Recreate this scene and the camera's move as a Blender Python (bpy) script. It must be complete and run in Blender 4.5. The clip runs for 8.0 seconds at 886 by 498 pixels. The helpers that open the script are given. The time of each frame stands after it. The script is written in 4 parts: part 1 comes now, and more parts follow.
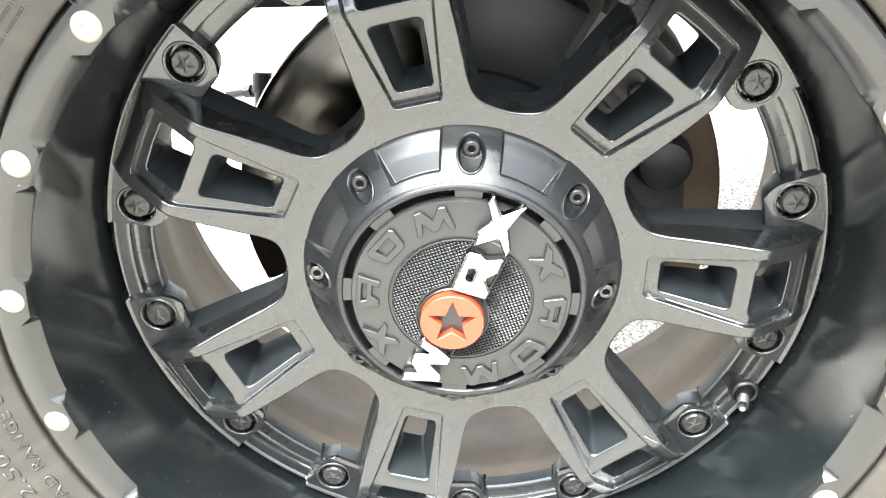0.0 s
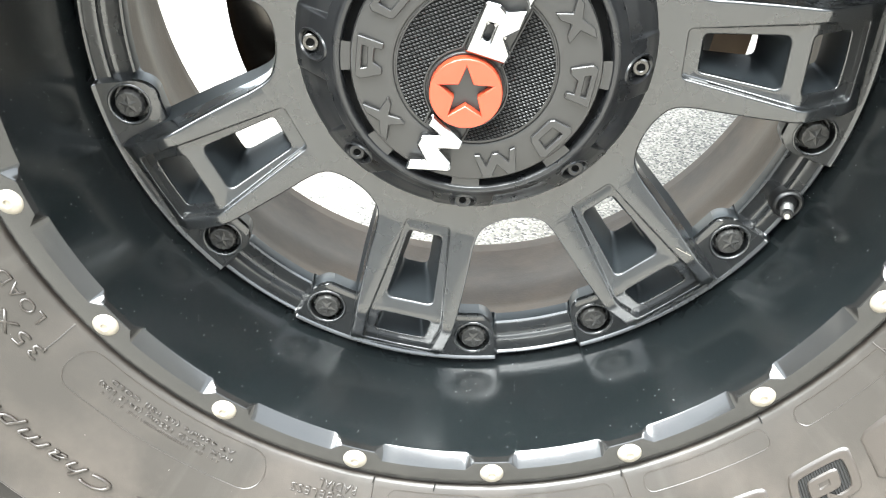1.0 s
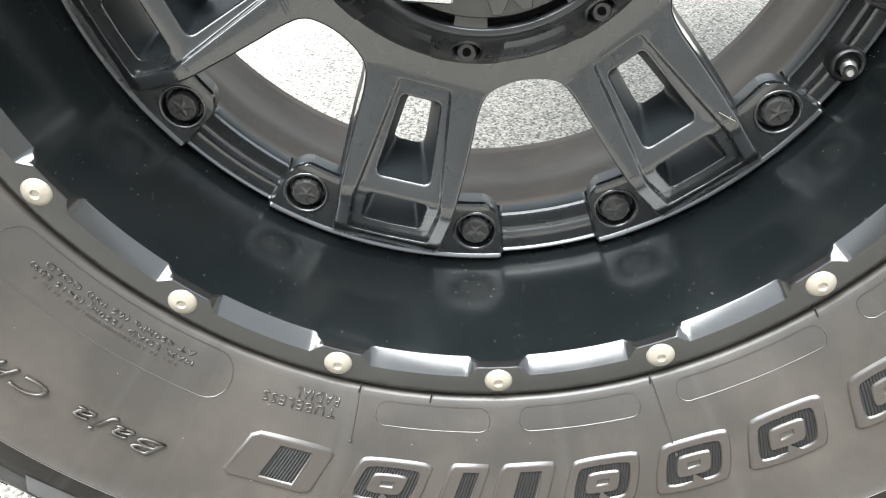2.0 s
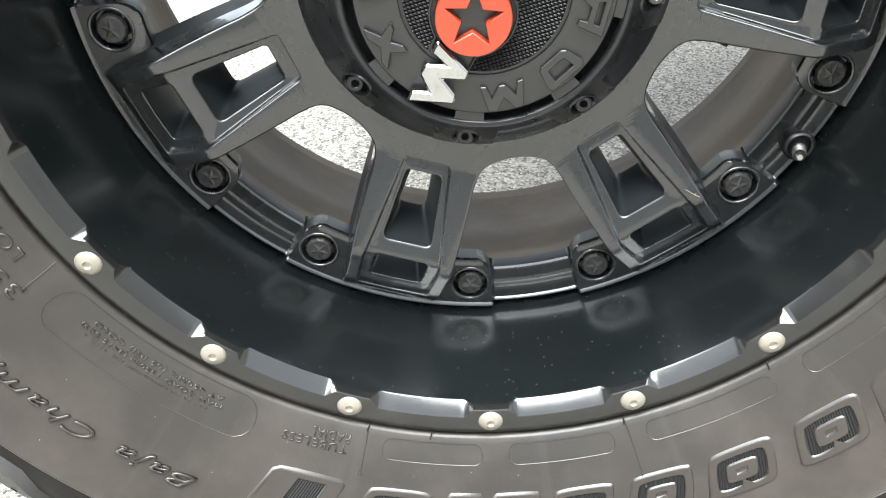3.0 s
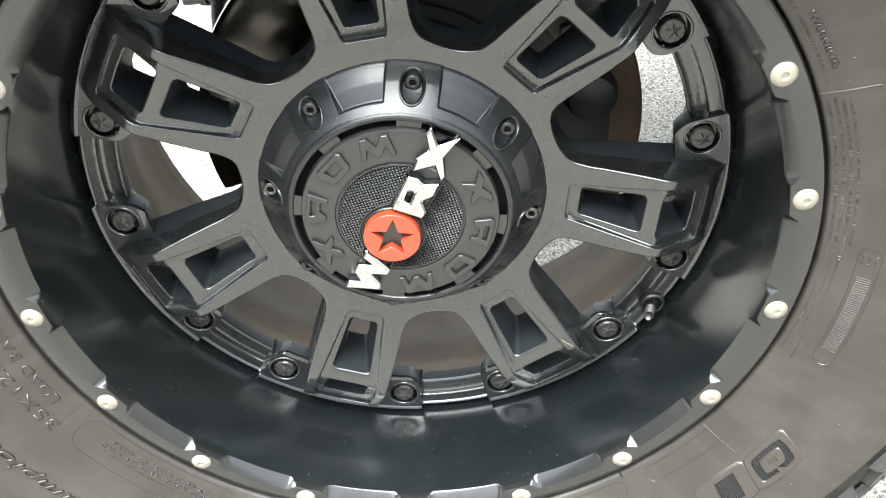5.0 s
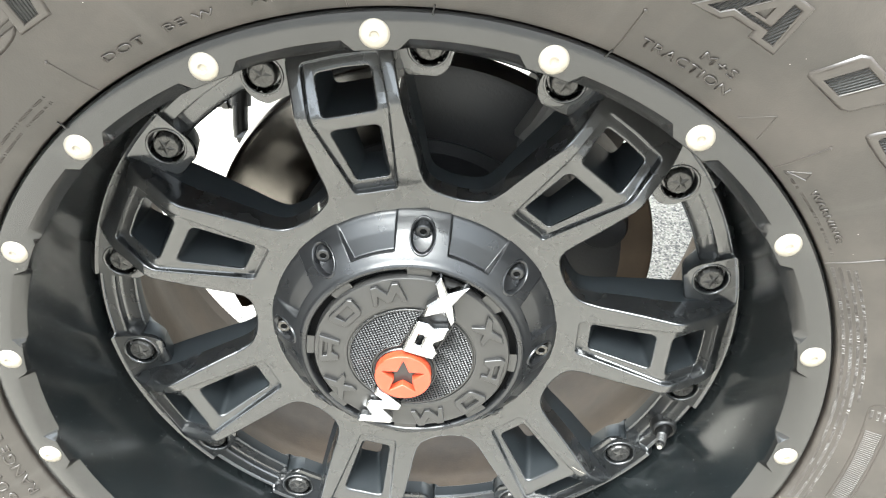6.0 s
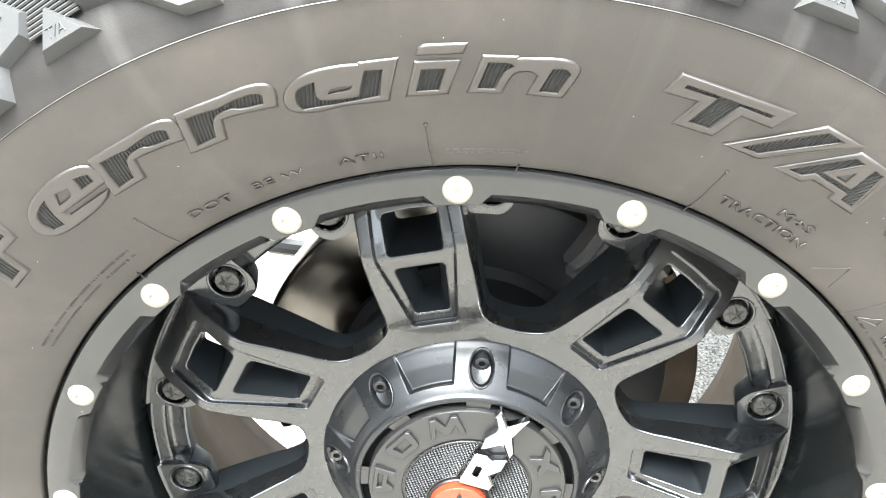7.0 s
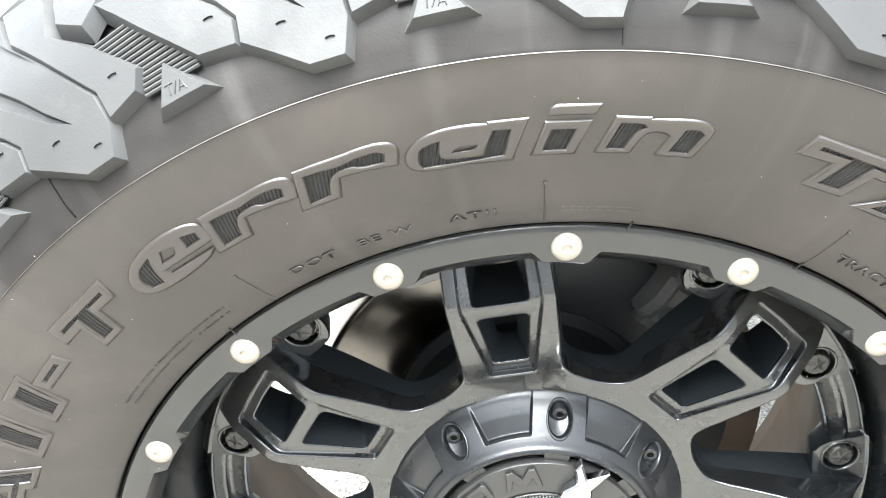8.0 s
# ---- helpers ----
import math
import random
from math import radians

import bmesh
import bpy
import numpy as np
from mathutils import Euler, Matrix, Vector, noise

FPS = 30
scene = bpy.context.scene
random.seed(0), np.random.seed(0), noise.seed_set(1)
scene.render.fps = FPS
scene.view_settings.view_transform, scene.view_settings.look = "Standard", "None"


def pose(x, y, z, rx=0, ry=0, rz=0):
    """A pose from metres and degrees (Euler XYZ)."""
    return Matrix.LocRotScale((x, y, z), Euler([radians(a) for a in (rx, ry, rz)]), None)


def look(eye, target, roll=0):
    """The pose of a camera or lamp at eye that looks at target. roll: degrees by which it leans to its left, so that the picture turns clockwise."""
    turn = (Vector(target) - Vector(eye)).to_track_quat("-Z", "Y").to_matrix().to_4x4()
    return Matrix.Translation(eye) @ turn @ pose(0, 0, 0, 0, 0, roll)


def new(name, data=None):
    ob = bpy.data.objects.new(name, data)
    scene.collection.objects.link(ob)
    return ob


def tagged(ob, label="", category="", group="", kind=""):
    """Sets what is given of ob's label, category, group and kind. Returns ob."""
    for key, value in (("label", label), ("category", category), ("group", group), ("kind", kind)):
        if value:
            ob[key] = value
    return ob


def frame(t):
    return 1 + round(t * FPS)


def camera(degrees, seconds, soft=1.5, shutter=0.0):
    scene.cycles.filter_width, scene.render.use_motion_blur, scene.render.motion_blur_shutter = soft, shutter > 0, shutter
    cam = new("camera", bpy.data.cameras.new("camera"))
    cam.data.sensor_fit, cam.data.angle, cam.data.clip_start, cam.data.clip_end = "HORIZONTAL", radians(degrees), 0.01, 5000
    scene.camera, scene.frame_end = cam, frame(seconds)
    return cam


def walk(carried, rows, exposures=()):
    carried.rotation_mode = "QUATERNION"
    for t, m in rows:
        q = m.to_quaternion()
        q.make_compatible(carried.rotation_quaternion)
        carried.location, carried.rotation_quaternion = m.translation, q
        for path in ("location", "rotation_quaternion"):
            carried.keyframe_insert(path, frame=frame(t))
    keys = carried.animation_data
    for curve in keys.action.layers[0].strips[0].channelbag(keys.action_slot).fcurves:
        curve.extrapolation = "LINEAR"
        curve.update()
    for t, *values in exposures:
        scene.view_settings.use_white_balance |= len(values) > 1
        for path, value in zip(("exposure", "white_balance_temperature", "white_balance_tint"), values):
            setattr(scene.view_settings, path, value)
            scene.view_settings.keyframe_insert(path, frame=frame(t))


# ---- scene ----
cam = camera(53.7, 8.0, soft=1.1)
# seconds, eye x y z, turn rx ry rz
ROWS = [
    (0.0, 0.0161, -0.3989, 0.7222, 60.05, 1.99, 2.15),
    (0.5, 0.0088, -0.4061, 0.6680, 58.35, 1.50, 1.95),
    (1.0, -0.0012, -0.3968, 0.5938, 57.92, 1.10, 1.70),
    (1.5, 0.0025, -0.3667, 0.5203, 58.18, 1.05, 2.03),
    (1.7, -0.0059, -0.3592, 0.4960, 57.68, 0.71, 1.56),
    (2.8, -0.0151, -0.3713, 0.5440, 55.56, 0.17, 0.72),
    (3.0, -0.0185, -0.3869, 0.5687, 55.70, -0.29, 0.43),
    (3.5, -0.0096, -0.4146, 0.6174, 55.16, -0.66, 0.52),
    (4.0, 0.0095, -0.4330, 0.6626, 54.64, -0.93, 0.43),
    (4.2, 0.0106, -0.4400, 0.6835, 54.73, -1.05, 0.16),
    (5.3, 0.0466, -0.4366, 0.7925, 52.60, -0.65, 1.20),
    (5.5, 0.0564, -0.4286, 0.8033, 53.25, -0.43, 1.65),
    (6.0, 0.0369, -0.4005, 0.8360, 54.88, -0.20, 2.10),
    (6.5, 0.0027, -0.3863, 0.8600, 56.82, 0.06, 1.63),
    (7.0, -0.0111, -0.3841, 0.8716, 59.53, -0.45, 1.13),
    (7.5, -0.0307, -0.3766, 0.8848, 60.92, -0.74, 1.10),
    (8.0, -0.0714, -0.3648, 0.8817, 60.65, -1.18, 0.29),
]
walk(cam, [(t, pose(*p)) for t, *p in ROWS],
     [(0.0, 4.60, 6250, 4), (0.5, 4.40, 6180, 3), (1.0, 4.07, 6180, 3), (1.5, 3.56, 6130, 4), (2.8, 3.08, 6130, 4), (3.5, 3.09, 6130, 4), (4.2, 3.22, 6180, 3), (5.5, 3.82, 6180, 2), (6.5, 4.38, 6180, 4), (7.0, 4.36, 6120, 4), (8.0, 4.06, 6080, 5)])

# ---------------------------------------------------------------- light
world = bpy.data.worlds.new("sky")
scene.world = world
world.use_nodes = True
wn = world.node_tree
sky = wn.nodes.new("ShaderNodeTexSky")
sky.sky_type = "NISHITA"
sky.sun_disc = False
sky.sun_elevation = radians(80)
sky.sun_rotation = radians(240)
sky.air_density, sky.dust_density, sky.ozone_density = 1.0, 4.0, 1.0
pale = wn.nodes.new("ShaderNodeHueSaturation")        # a thin white overcast
pale.inputs["Saturation"].default_value = 0.22
wn.links.new(sky.outputs[0], pale.inputs["Color"])
wn.links.new(pale.outputs[0], wn.nodes["Background"].inputs[0])
wn.nodes["Background"].inputs[1].default_value = 0.105
sun_data = bpy.data.lights.new("sun", "SUN")
sun_data.energy, sun_data.angle, sun_data.color = 2.75, radians(66), (1.0, 0.97, 0.94)
sun = new("sun", sun_data)
sun.matrix_world = look((-0.6, -0.35, 4.0), (0, 0, 0.3))

ZC = 0.428          # height of the axle
SPOKE0, BOLT_D, LUG0, RIVET0 = -14.73, 14.19, -5.03, 2.29   # degrees from straight down


# ---------------------------------------------------------------- materials
def material(name, base, rough=0.5, metal=0.0, vary=0.25, scale=60.0, bump=0.1, grain=900.0, stain=None, stain_scale=9.0,
             stain_lo=0.5, stain_hi=0.75, specular=0.5, coat=0.0, coat_rough=0.1, aniso=0.0, rough_vary=0.08, specks=0.0,
             speck_colour=(0.45, 0.43, 0.4)):
    m = bpy.data.materials.new(name)
    m.use_nodes = True
    t = m.node_tree
    n, l = t.nodes, t.links
    b = n["Principled BSDF"]
    tc = n.new("ShaderNodeTexCoord")
    big = n.new("ShaderNodeTexNoise")
    big.inputs["Scale"].default_value, big.inputs["Detail"].default_value = scale, 6
    l.new(tc.outputs["Object"], big.inputs["Vector"])
    fine = n.new("ShaderNodeTexNoise")
    fine.inputs["Scale"].default_value, fine.inputs["Detail"].default_value = grain, 3
    l.new(tc.outputs["Object"], fine.inputs["Vector"])
    ramp = n.new("ShaderNodeMix")
    ramp.data_type = "RGBA"
    ramp.inputs[6].default_value = (*[c * (1 - vary) for c in base], 1)
    ramp.inputs[7].default_value = (*[min(1, c * (1 + vary)) for c in base], 1)
    l.new(big.outputs[0], ramp.inputs[0])
    colour = ramp.outputs[2]
    if stain:
        st = n.new("ShaderNodeTexNoise")
        st.inputs["Scale"].default_value, st.inputs["Detail"].default_value = stain_scale, 5
        st.inputs["Roughness"].default_value = 0.65
        l.new(tc.outputs["Object"], st.inputs["Vector"])
        mr = n.new("ShaderNodeMapRange")
        mr.inputs[1].default_value, mr.inputs[2].default_value = stain_lo, stain_hi
        l.new(st.outputs[0], mr.inputs[0])
        mx = n.new("ShaderNodeMix")
        mx.data_type = "RGBA"
        l.new(mr.outputs[0], mx.inputs[0])
        l.new(colour, mx.inputs[6])
        mx.inputs[7].default_value = (*stain, 1)
        colour = mx.outputs[2]
    if specks:
        vo = n.new("ShaderNodeTexVoronoi")
        vo.inputs["Scale"].default_value = 620
        l.new(tc.outputs["Object"], vo.inputs["Vector"])
        pick = n.new("ShaderNodeTexWhiteNoise")
        l.new(vo.outputs["Color"], pick.inputs["Vector"])
        few = n.new("ShaderNodeMath")
        few.operation = "GREATER_THAN"
        few.inputs[1].default_value = 1 - specks
        l.new(pick.outputs["Value"], few.inputs[0])
        near = n.new("ShaderNodeMath")
        near.operation = "LESS_THAN"
        near.inputs[1].default_value = 0.145
        l.new(vo.outputs["Distance"], near.inputs[0])
        both = n.new("ShaderNodeMath")
        both.operation = "MULTIPLY"
        l.new(few.outputs[0], both.inputs[0])
        l.new(near.outputs[0], both.inputs[1])
        mx = n.new("ShaderNodeMix")
        mx.data_type = "RGBA"
        l.new(both.outputs[0], mx.inputs[0])
        l.new(colour, mx.inputs[6])
        mx.inputs[7].default_value = (*speck_colour, 1)
        colour = mx.outputs[2]
    l.new(colour, b.inputs["Base Color"])
    rr = n.new("ShaderNodeMapRange")
    rr.inputs[3].default_value, rr.inputs[4].default_value = max(0.02, rough - rough_vary), min(1, rough + rough_vary)
    l.new(big.outputs[0], rr.inputs[0])
    l.new(rr.outputs[0], b.inputs["Roughness"])
    b.inputs["Metallic"].default_value = metal
    b.inputs["Specular IOR Level"].default_value = specular
    b.inputs["Coat Weight"].default_value, b.inputs["Coat Roughness"].default_value = coat, coat_rough
    b.inputs["Anisotropic"].default_value = aniso
    if bump:
        bp = n.new("ShaderNodeBump")
        bp.inputs["Strength"].default_value, bp.inputs["Distance"].default_value = bump, 0.0006
        l.new(fine.outputs[0], bp.inputs["Height"])
        l.new(bp.outputs[0], b.inputs["Normal"])
    return m


RUBBER = material("sidewall rubber", (0.0196, 0.0165, 0.0136), 0.46, specular=0.55, vary=0.38, scale=10, bump=0.15, grain=1100,
                  stain=(0.045, 0.037, 0.031), stain_scale=13, stain_lo=0.45, stain_hi=0.8, specks=0.003)
TREAD = material("tread rubber", (0.029, 0.0285, 0.0278), 0.50, specular=0.22, vary=0.25, scale=20, bump=0.12, grain=900,
                 stain=(0.052, 0.0505, 0.0485), stain_scale=12)
SATIN = material("satin black paint", (0.0064, 0.0069, 0.0073), 0.27, vary=0.3, scale=40, bump=0.02, grain=1400, specular=0.55, coat=0.85, coat_rough=0.05,
                 stain=(0.011, 0.0108, 0.0102), stain_scale=22, stain_lo=0.56, stain_hi=0.9, specks=0.0012, speck_colour=(0.10, 0.097, 0.094), rough_vary=0.09)
GLOSS = material("gloss black paint", (0.0044, 0.0057, 0.0061), 0.23, vary=0.35, scale=18, bump=0.012, grain=500, coat=0.7,
                 coat_rough=0.17, stain=(0.0085, 0.0088, 0.0090), stain_scale=10, stain_lo=0.5, stain_hi=0.85, specks=0.045,
                 speck_colour=(0.38, 0.39, 0.39), rough_vary=0.08)
# duller black that keeps the wheel's side and inner walls dark as shade
WALL_SHADE = material("dull black wall shade", (0.0095, 0.0115, 0.0130), 0.46, vary=0.35, scale=30, bump=0.05, grain=900, specular=0.30, stain=(0.0135, 0.0150, 0.0160), stain_scale=24,
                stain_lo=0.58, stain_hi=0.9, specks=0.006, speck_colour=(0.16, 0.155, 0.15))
FLANGE = material("satin black flange paint", (0.0095, 0.0093, 0.0090), 0.16, vary=0.3, scale=50, bump=0.04, grain=1300, specular=0.65,
                  stain=(0.026, 0.0245, 0.022), stain_scale=26, stain_lo=0.56, stain_hi=0.85, specks=0.001, rough_vary=0.09)
CAP = material("satin black plastic", (0.0085, 0.0088, 0.0095), 0.29, vary=0.2, scale=60, bump=0.05, grain=2500, specular=0.48)
DISC = material("cap face plastic", (0.016, 0.0155, 0.015), 0.34, vary=0.2, scale=60, bump=0.05, grain=2500, specular=0.55)
SHOULDER = material("shoulder rubber", (0.0098, 0.0088, 0.0081), 0.56, specular=0.12, vary=0.35, scale=16, bump=0.12, grain=900,
                    stain=(0.0225, 0.0205, 0.0188), stain_scale=11, stain_lo=0.42, stain_hi=0.78, specks=0.0015)
RAISED = material("moulded letter rubber", (0.0222, 0.0177, 0.0145), 0.38, vary=0.3, scale=14, bump=0.12, grain=1100, specular=0.66)
STEM = material("black valve rubber", (0.0035, 0.0035, 0.0035), 0.35, vary=0.3, scale=60, bump=0.1, grain=900, specular=0.4)
# near-black painted as shade in the cap's slot and sockets; also plain black parts
DARK = material("recess shade and plain black", (0.003, 0.003, 0.003), 0.8, vary=0.3, bump=0, specular=0.05)
STEEL = material("zinc plated steel", (0.36, 0.35, 0.33), 0.30, metal=1.0, vary=0.12, scale=200, bump=0.1)
RIVET = material("pale rivet metal", (0.26, 0.235, 0.195), 0.42, metal=0.35, vary=0.22, scale=180, bump=0.08,
                 stain=(0.2, 0.17, 0.13), stain_scale=120, stain_lo=0.62, stain_hi=0.8)
CHROME = material("chrome", (0.42, 0.42, 0.42), 0.15, metal=1.0, vary=0.10, scale=150, bump=0.05, grain=300,
                  stain=(0.2, 0.2, 0.2), stain_scale=160, stain_lo=0.60, stain_hi=0.70)
DULL = material("dull zinc steel", (0.09, 0.087, 0.083), 0.26, metal=1.0, vary=0.2, scale=200, bump=0.1)
RED = material("red plastic", (0.34, 0.044, 0.018), 0.38, vary=0.08, scale=80, bump=0.03)
BOLT = material("black oxide bolt", (0.042, 0.041, 0.039), 0.27, metal=0.5, vary=0.3, scale=120, bump=0.15, grain=1200)
DUSTY = material("dusty barrel", (0.084, 0.060, 0.040), 0.60, specular=0.15, vary=0.3, scale=16, bump=0.2, grain=500,
                 stain=(0.040, 0.029, 0.020), stain_scale=9, stain_lo=0.40, stain_hi=0.7)
ROTOR = material("brake disc steel", (0.125, 0.116, 0.104), 0.21, metal=1.0, vary=0.15, scale=30, bump=0.03, aniso=0.75)
tangent = ROTOR.node_tree.nodes.new("ShaderNodeTangent")
tangent.direction_type, tangent.axis = "RADIAL", "Y"
ROTOR.node_tree.links.new(tangent.outputs[0], ROTOR.node_tree.nodes["Principled BSDF"].inputs["Tangent"])
CAST = material("cast iron", (0.16, 0.153, 0.145), 0.6, metal=0.3, vary=0.3, scale=60, bump=0.5, grain=500)
DARKCAST = material("dark painted metal", (0.016, 0.016, 0.0165), 0.5, vary=0.3, scale=60, bump=0.3, grain=500)
BACKDROP = material("grey backdrop", (0.36, 0.36, 0.355), 0.9, vary=0.3, scale=1.2, bump=0.2, grain=60, stain=(0.22, 0.218, 0.21), stain_scale=0.8)


def ribbed_rubber():
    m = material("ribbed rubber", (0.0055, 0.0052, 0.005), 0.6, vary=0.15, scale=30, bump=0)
    n, l = m.node_tree.nodes, m.node_tree.links
    at = n.new("ShaderNodeAttribute")
    at.attribute_name = "across"
    k = n.new("ShaderNodeMath")
    k.operation = "MULTIPLY"
    k.inputs[1].default_value = 2 * math.pi / 0.0017
    l.new(at.outputs["Fac"], k.inputs[0])
    s = n.new("ShaderNodeMath")
    s.operation = "SINE"
    l.new(k.outputs[0], s.inputs[0])
    bp = n.new("ShaderNodeBump")
    bp.inputs["Strength"].default_value, bp.inputs["Distance"].default_value = 1.0, 0.0006
    l.new(s.outputs[0], bp.inputs["Height"])
    l.new(bp.outputs[0], n["Principled BSDF"].inputs["Normal"])
    return m


RIBBED = ribbed_rubber()


def ground_material():
    m = material("exposed aggregate concrete", (0.15, 0.141, 0.128), 0.85, vary=0.12, scale=3, bump=0)
    n, l = m.node_tree.nodes, m.node_tree.links
    tc = n["Texture Coordinate"]
    vo = n.new("ShaderNodeTexVoronoi")
    vo.inputs["Scale"].default_value = 300
    l.new(tc.outputs["Object"], vo.inputs["Vector"])
    wn_ = n.new("ShaderNodeTexWhiteNoise")
    l.new(vo.outputs["Color"], wn_.inputs["Vector"])
    cr = n.new("ShaderNodeValToRGB")
    e = cr.color_ramp.elements
    e[0].position, e[0].color = 0.0, (0.018, 0.017, 0.016, 1)
    e[1].position, e[1].color = 1.0, (0.30, 0.281, 0.243, 1)
    for p, c in ((0.12, (0.045, 0.042, 0.038, 1)), (0.3, (0.117, 0.108, 0.094, 1)), (0.6, (0.173, 0.160, 0.139, 1))):
        q = e.new(p)
        q.color = c
    l.new(wn_.outputs["Value"], cr.inputs[0])
    mx = n.new("ShaderNodeMix")
    mx.data_type = "RGBA"
    mx.inputs[0].default_value = 0.85
    old = n["Principled BSDF"].inputs["Base Color"].links[0].from_socket
    l.new(old, mx.inputs[6])
    l.new(cr.outputs[0], mx.inputs[7])
    l.new(mx.outputs[2], n["Principled BSDF"].inputs["Base Color"])
    bp = n.new("ShaderNodeBump")
    bp.inputs["Strength"].default_value, bp.inputs["Distance"].default_value = 0.8, 0.002
    bp.invert = True
    l.new(vo.outputs["Distance"], bp.inputs["Height"])
    l.new(bp.outputs[0], n["Principled BSDF"].inputs["Normal"])
    return m


GROUND = ground_material()


def radial_streaks(m, colour, lo, hi, amount):
    """Faint paler streaks that run straight out from the axle, where water has dried."""
    n, l = m.node_tree.nodes, m.node_tree.links
    flat_ = n.new("ShaderNodeVectorMath")
    flat_.operation = "MULTIPLY"
    flat_.inputs[1].default_value = (1, 0, 1)
    l.new(n["Texture Coordinate"].outputs["Object"], flat_.inputs[0])
    unit = n.new("ShaderNodeVectorMath")
    unit.operation = "NORMALIZE"
    l.new(flat_.outputs[0], unit.inputs[0])
    noise = n.new("ShaderNodeTexNoise")
    noise.inputs["Scale"].default_value, noise.inputs["Detail"].default_value = 16, 4
    l.new(unit.outputs[0], noise.inputs["Vector"])
    pick = n.new("ShaderNodeMapRange")
    pick.inputs[1].default_value, pick.inputs[2].default_value, pick.inputs[4].default_value = lo, hi, amount
    l.new(noise.outputs[0], pick.inputs[0])
    mx = n.new("ShaderNodeMix")
    mx.data_type = "RGBA"
    b = n["Principled BSDF"].inputs["Base Color"]
    l.new(b.links[0].from_socket, mx.inputs[6])
    mx.inputs[7].default_value = (*colour, 1)
    l.new(pick.outputs[0], mx.inputs[0])
    l.new(mx.outputs[2], b)


radial_streaks(RUBBER, (0.046, 0.042, 0.037), 0.57, 0.76, 0.5)
radial_streaks(SHOULDER, (0.034, 0.032, 0.030), 0.56, 0.74, 0.8)


# ---------------------------------------------------------------- mesh helpers
def mesh_of(bm, name, mat, smooth=35):
    bmesh.ops.recalc_face_normals(bm, faces=bm.faces)
    me = bpy.data.meshes.new(name)
    bm.to_mesh(me)
    bm.free()
    me.materials.append(mat)
    if smooth:
        me.polygons.foreach_set("use_smooth", [True] * len(me.polygons))
        me.set_sharp_from_angle(angle=radians(smooth))
    return me


def part(name, bm, mat, parent, label="", smooth=35, at=None):
    """Links a bmesh, or a finished mesh, as one object under a thing or part."""
    me = bm if isinstance(bm, bpy.types.Mesh) else mesh_of(bm, name, mat, smooth)
    ob = new(name, me)
    ob.parent = parent
    if at is not None:
        ob.matrix_local = at
    if label:
        tagged(ob, label)
    return ob


def turn(a):
    """The turn that brings straight down to the angle a, anticlockwise as seen from outside."""
    return Matrix.Rotation(-radians(a), 4, "Y")


def polar(a, r, y):
    return Vector((r * math.sin(radians(a)), y, -r * math.cos(radians(a))))


def grid(rows, closed=True, bm=None):
    """Quads between rows of points."""
    bm = bm or bmesh.new()
    vs = [[bm.verts.new(p) for p in row] for row in rows]
    n = len(rows)
    for i in range(n if closed else n - 1):
        a, b = vs[i], vs[(i + 1) % n]
        for k in range(len(a) - 1):
            bm.faces.new((a[k], a[k + 1], b[k + 1], b[k]))
    return bm


def lathe(profile, n=180, a0=0.0, a1=360.0):
    closed = a1 - a0 >= 360
    steps = n if closed else n + 1
    return grid([[polar(a0 + (a1 - a0) * i / n, r, y) for r, y in profile] for i in range(steps)], closed)


def prism(poly, y0, y1, holes=(), put=None, bevel=0.0, bm=None):
    """A flat shape (x, z) between the depths y0 (front) and y1 (back)."""
    bm = bm or bmesh.new()
    put = put or (lambda x, y, z: (x, y, z))
    loops = [poly, *holes]
    layers = []
    for y in (y0, y1):
        edges, rings = [], []
        for lp in loops:
            ring = [bm.verts.new(put(x, y, z)) for x, z in lp]
            edges += [bm.edges.new((ring[i], ring[(i + 1) % len(ring)])) for i in range(len(ring))]
            rings.append(ring)
        bmesh.ops.triangle_fill(bm, edges=edges, use_beauty=True)
        layers.append(rings)
    for a, b in zip(*layers):
        for i in range(len(a)):
            j = (i + 1) % len(a)
            bm.faces.new((a[i], a[j], b[j], b[i]))
    if bevel:
        bmesh.ops.recalc_face_normals(bm, faces=bm.faces)
        front = [e for e in bm.edges if len(e.link_faces) == 2 and e.calc_face_angle(0) > 0.8]
        bmesh.ops.bevel(bm, geom=front, offset=bevel, segments=1, affect="EDGES", profile=0.5, clamp_overlap=True)
    return bm


def tube(points, radius, sides=6, closed=False, bm=None):
    bm = bm or bmesh.new()
    rings = []
    n = len(points)
    for i, p in enumerate(points):
        p = Vector(p)
        a = Vector(points[(i - 1) % n] if closed or i else points[0])
        b = Vector(points[(i + 1) % n] if closed or i < n - 1 else points[-1])
        d = (b - a).normalized()
        side = d.cross(Vector((0, 1, 0)))
        side = side.normalized() if side.length > 1e-6 else Vector((1, 0, 0))
        up = side.cross(d)
        rings.append([bm.verts.new(p + radius * (math.cos(2 * math.pi * k / sides) * side + math.sin(2 * math.pi * k / sides) * up))
                      for k in range(sides)])
    for i in range(n if closed else n - 1):
        a, b = rings[i], rings[(i + 1) % n]
        for k in range(sides):
            bm.faces.new((a[k], a[(k + 1) % sides], b[(k + 1) % sides], b[k]))
    if not closed:
        bm.faces.new(rings[0])
        bm.faces.new(rings[-1][::-1])
    return bm


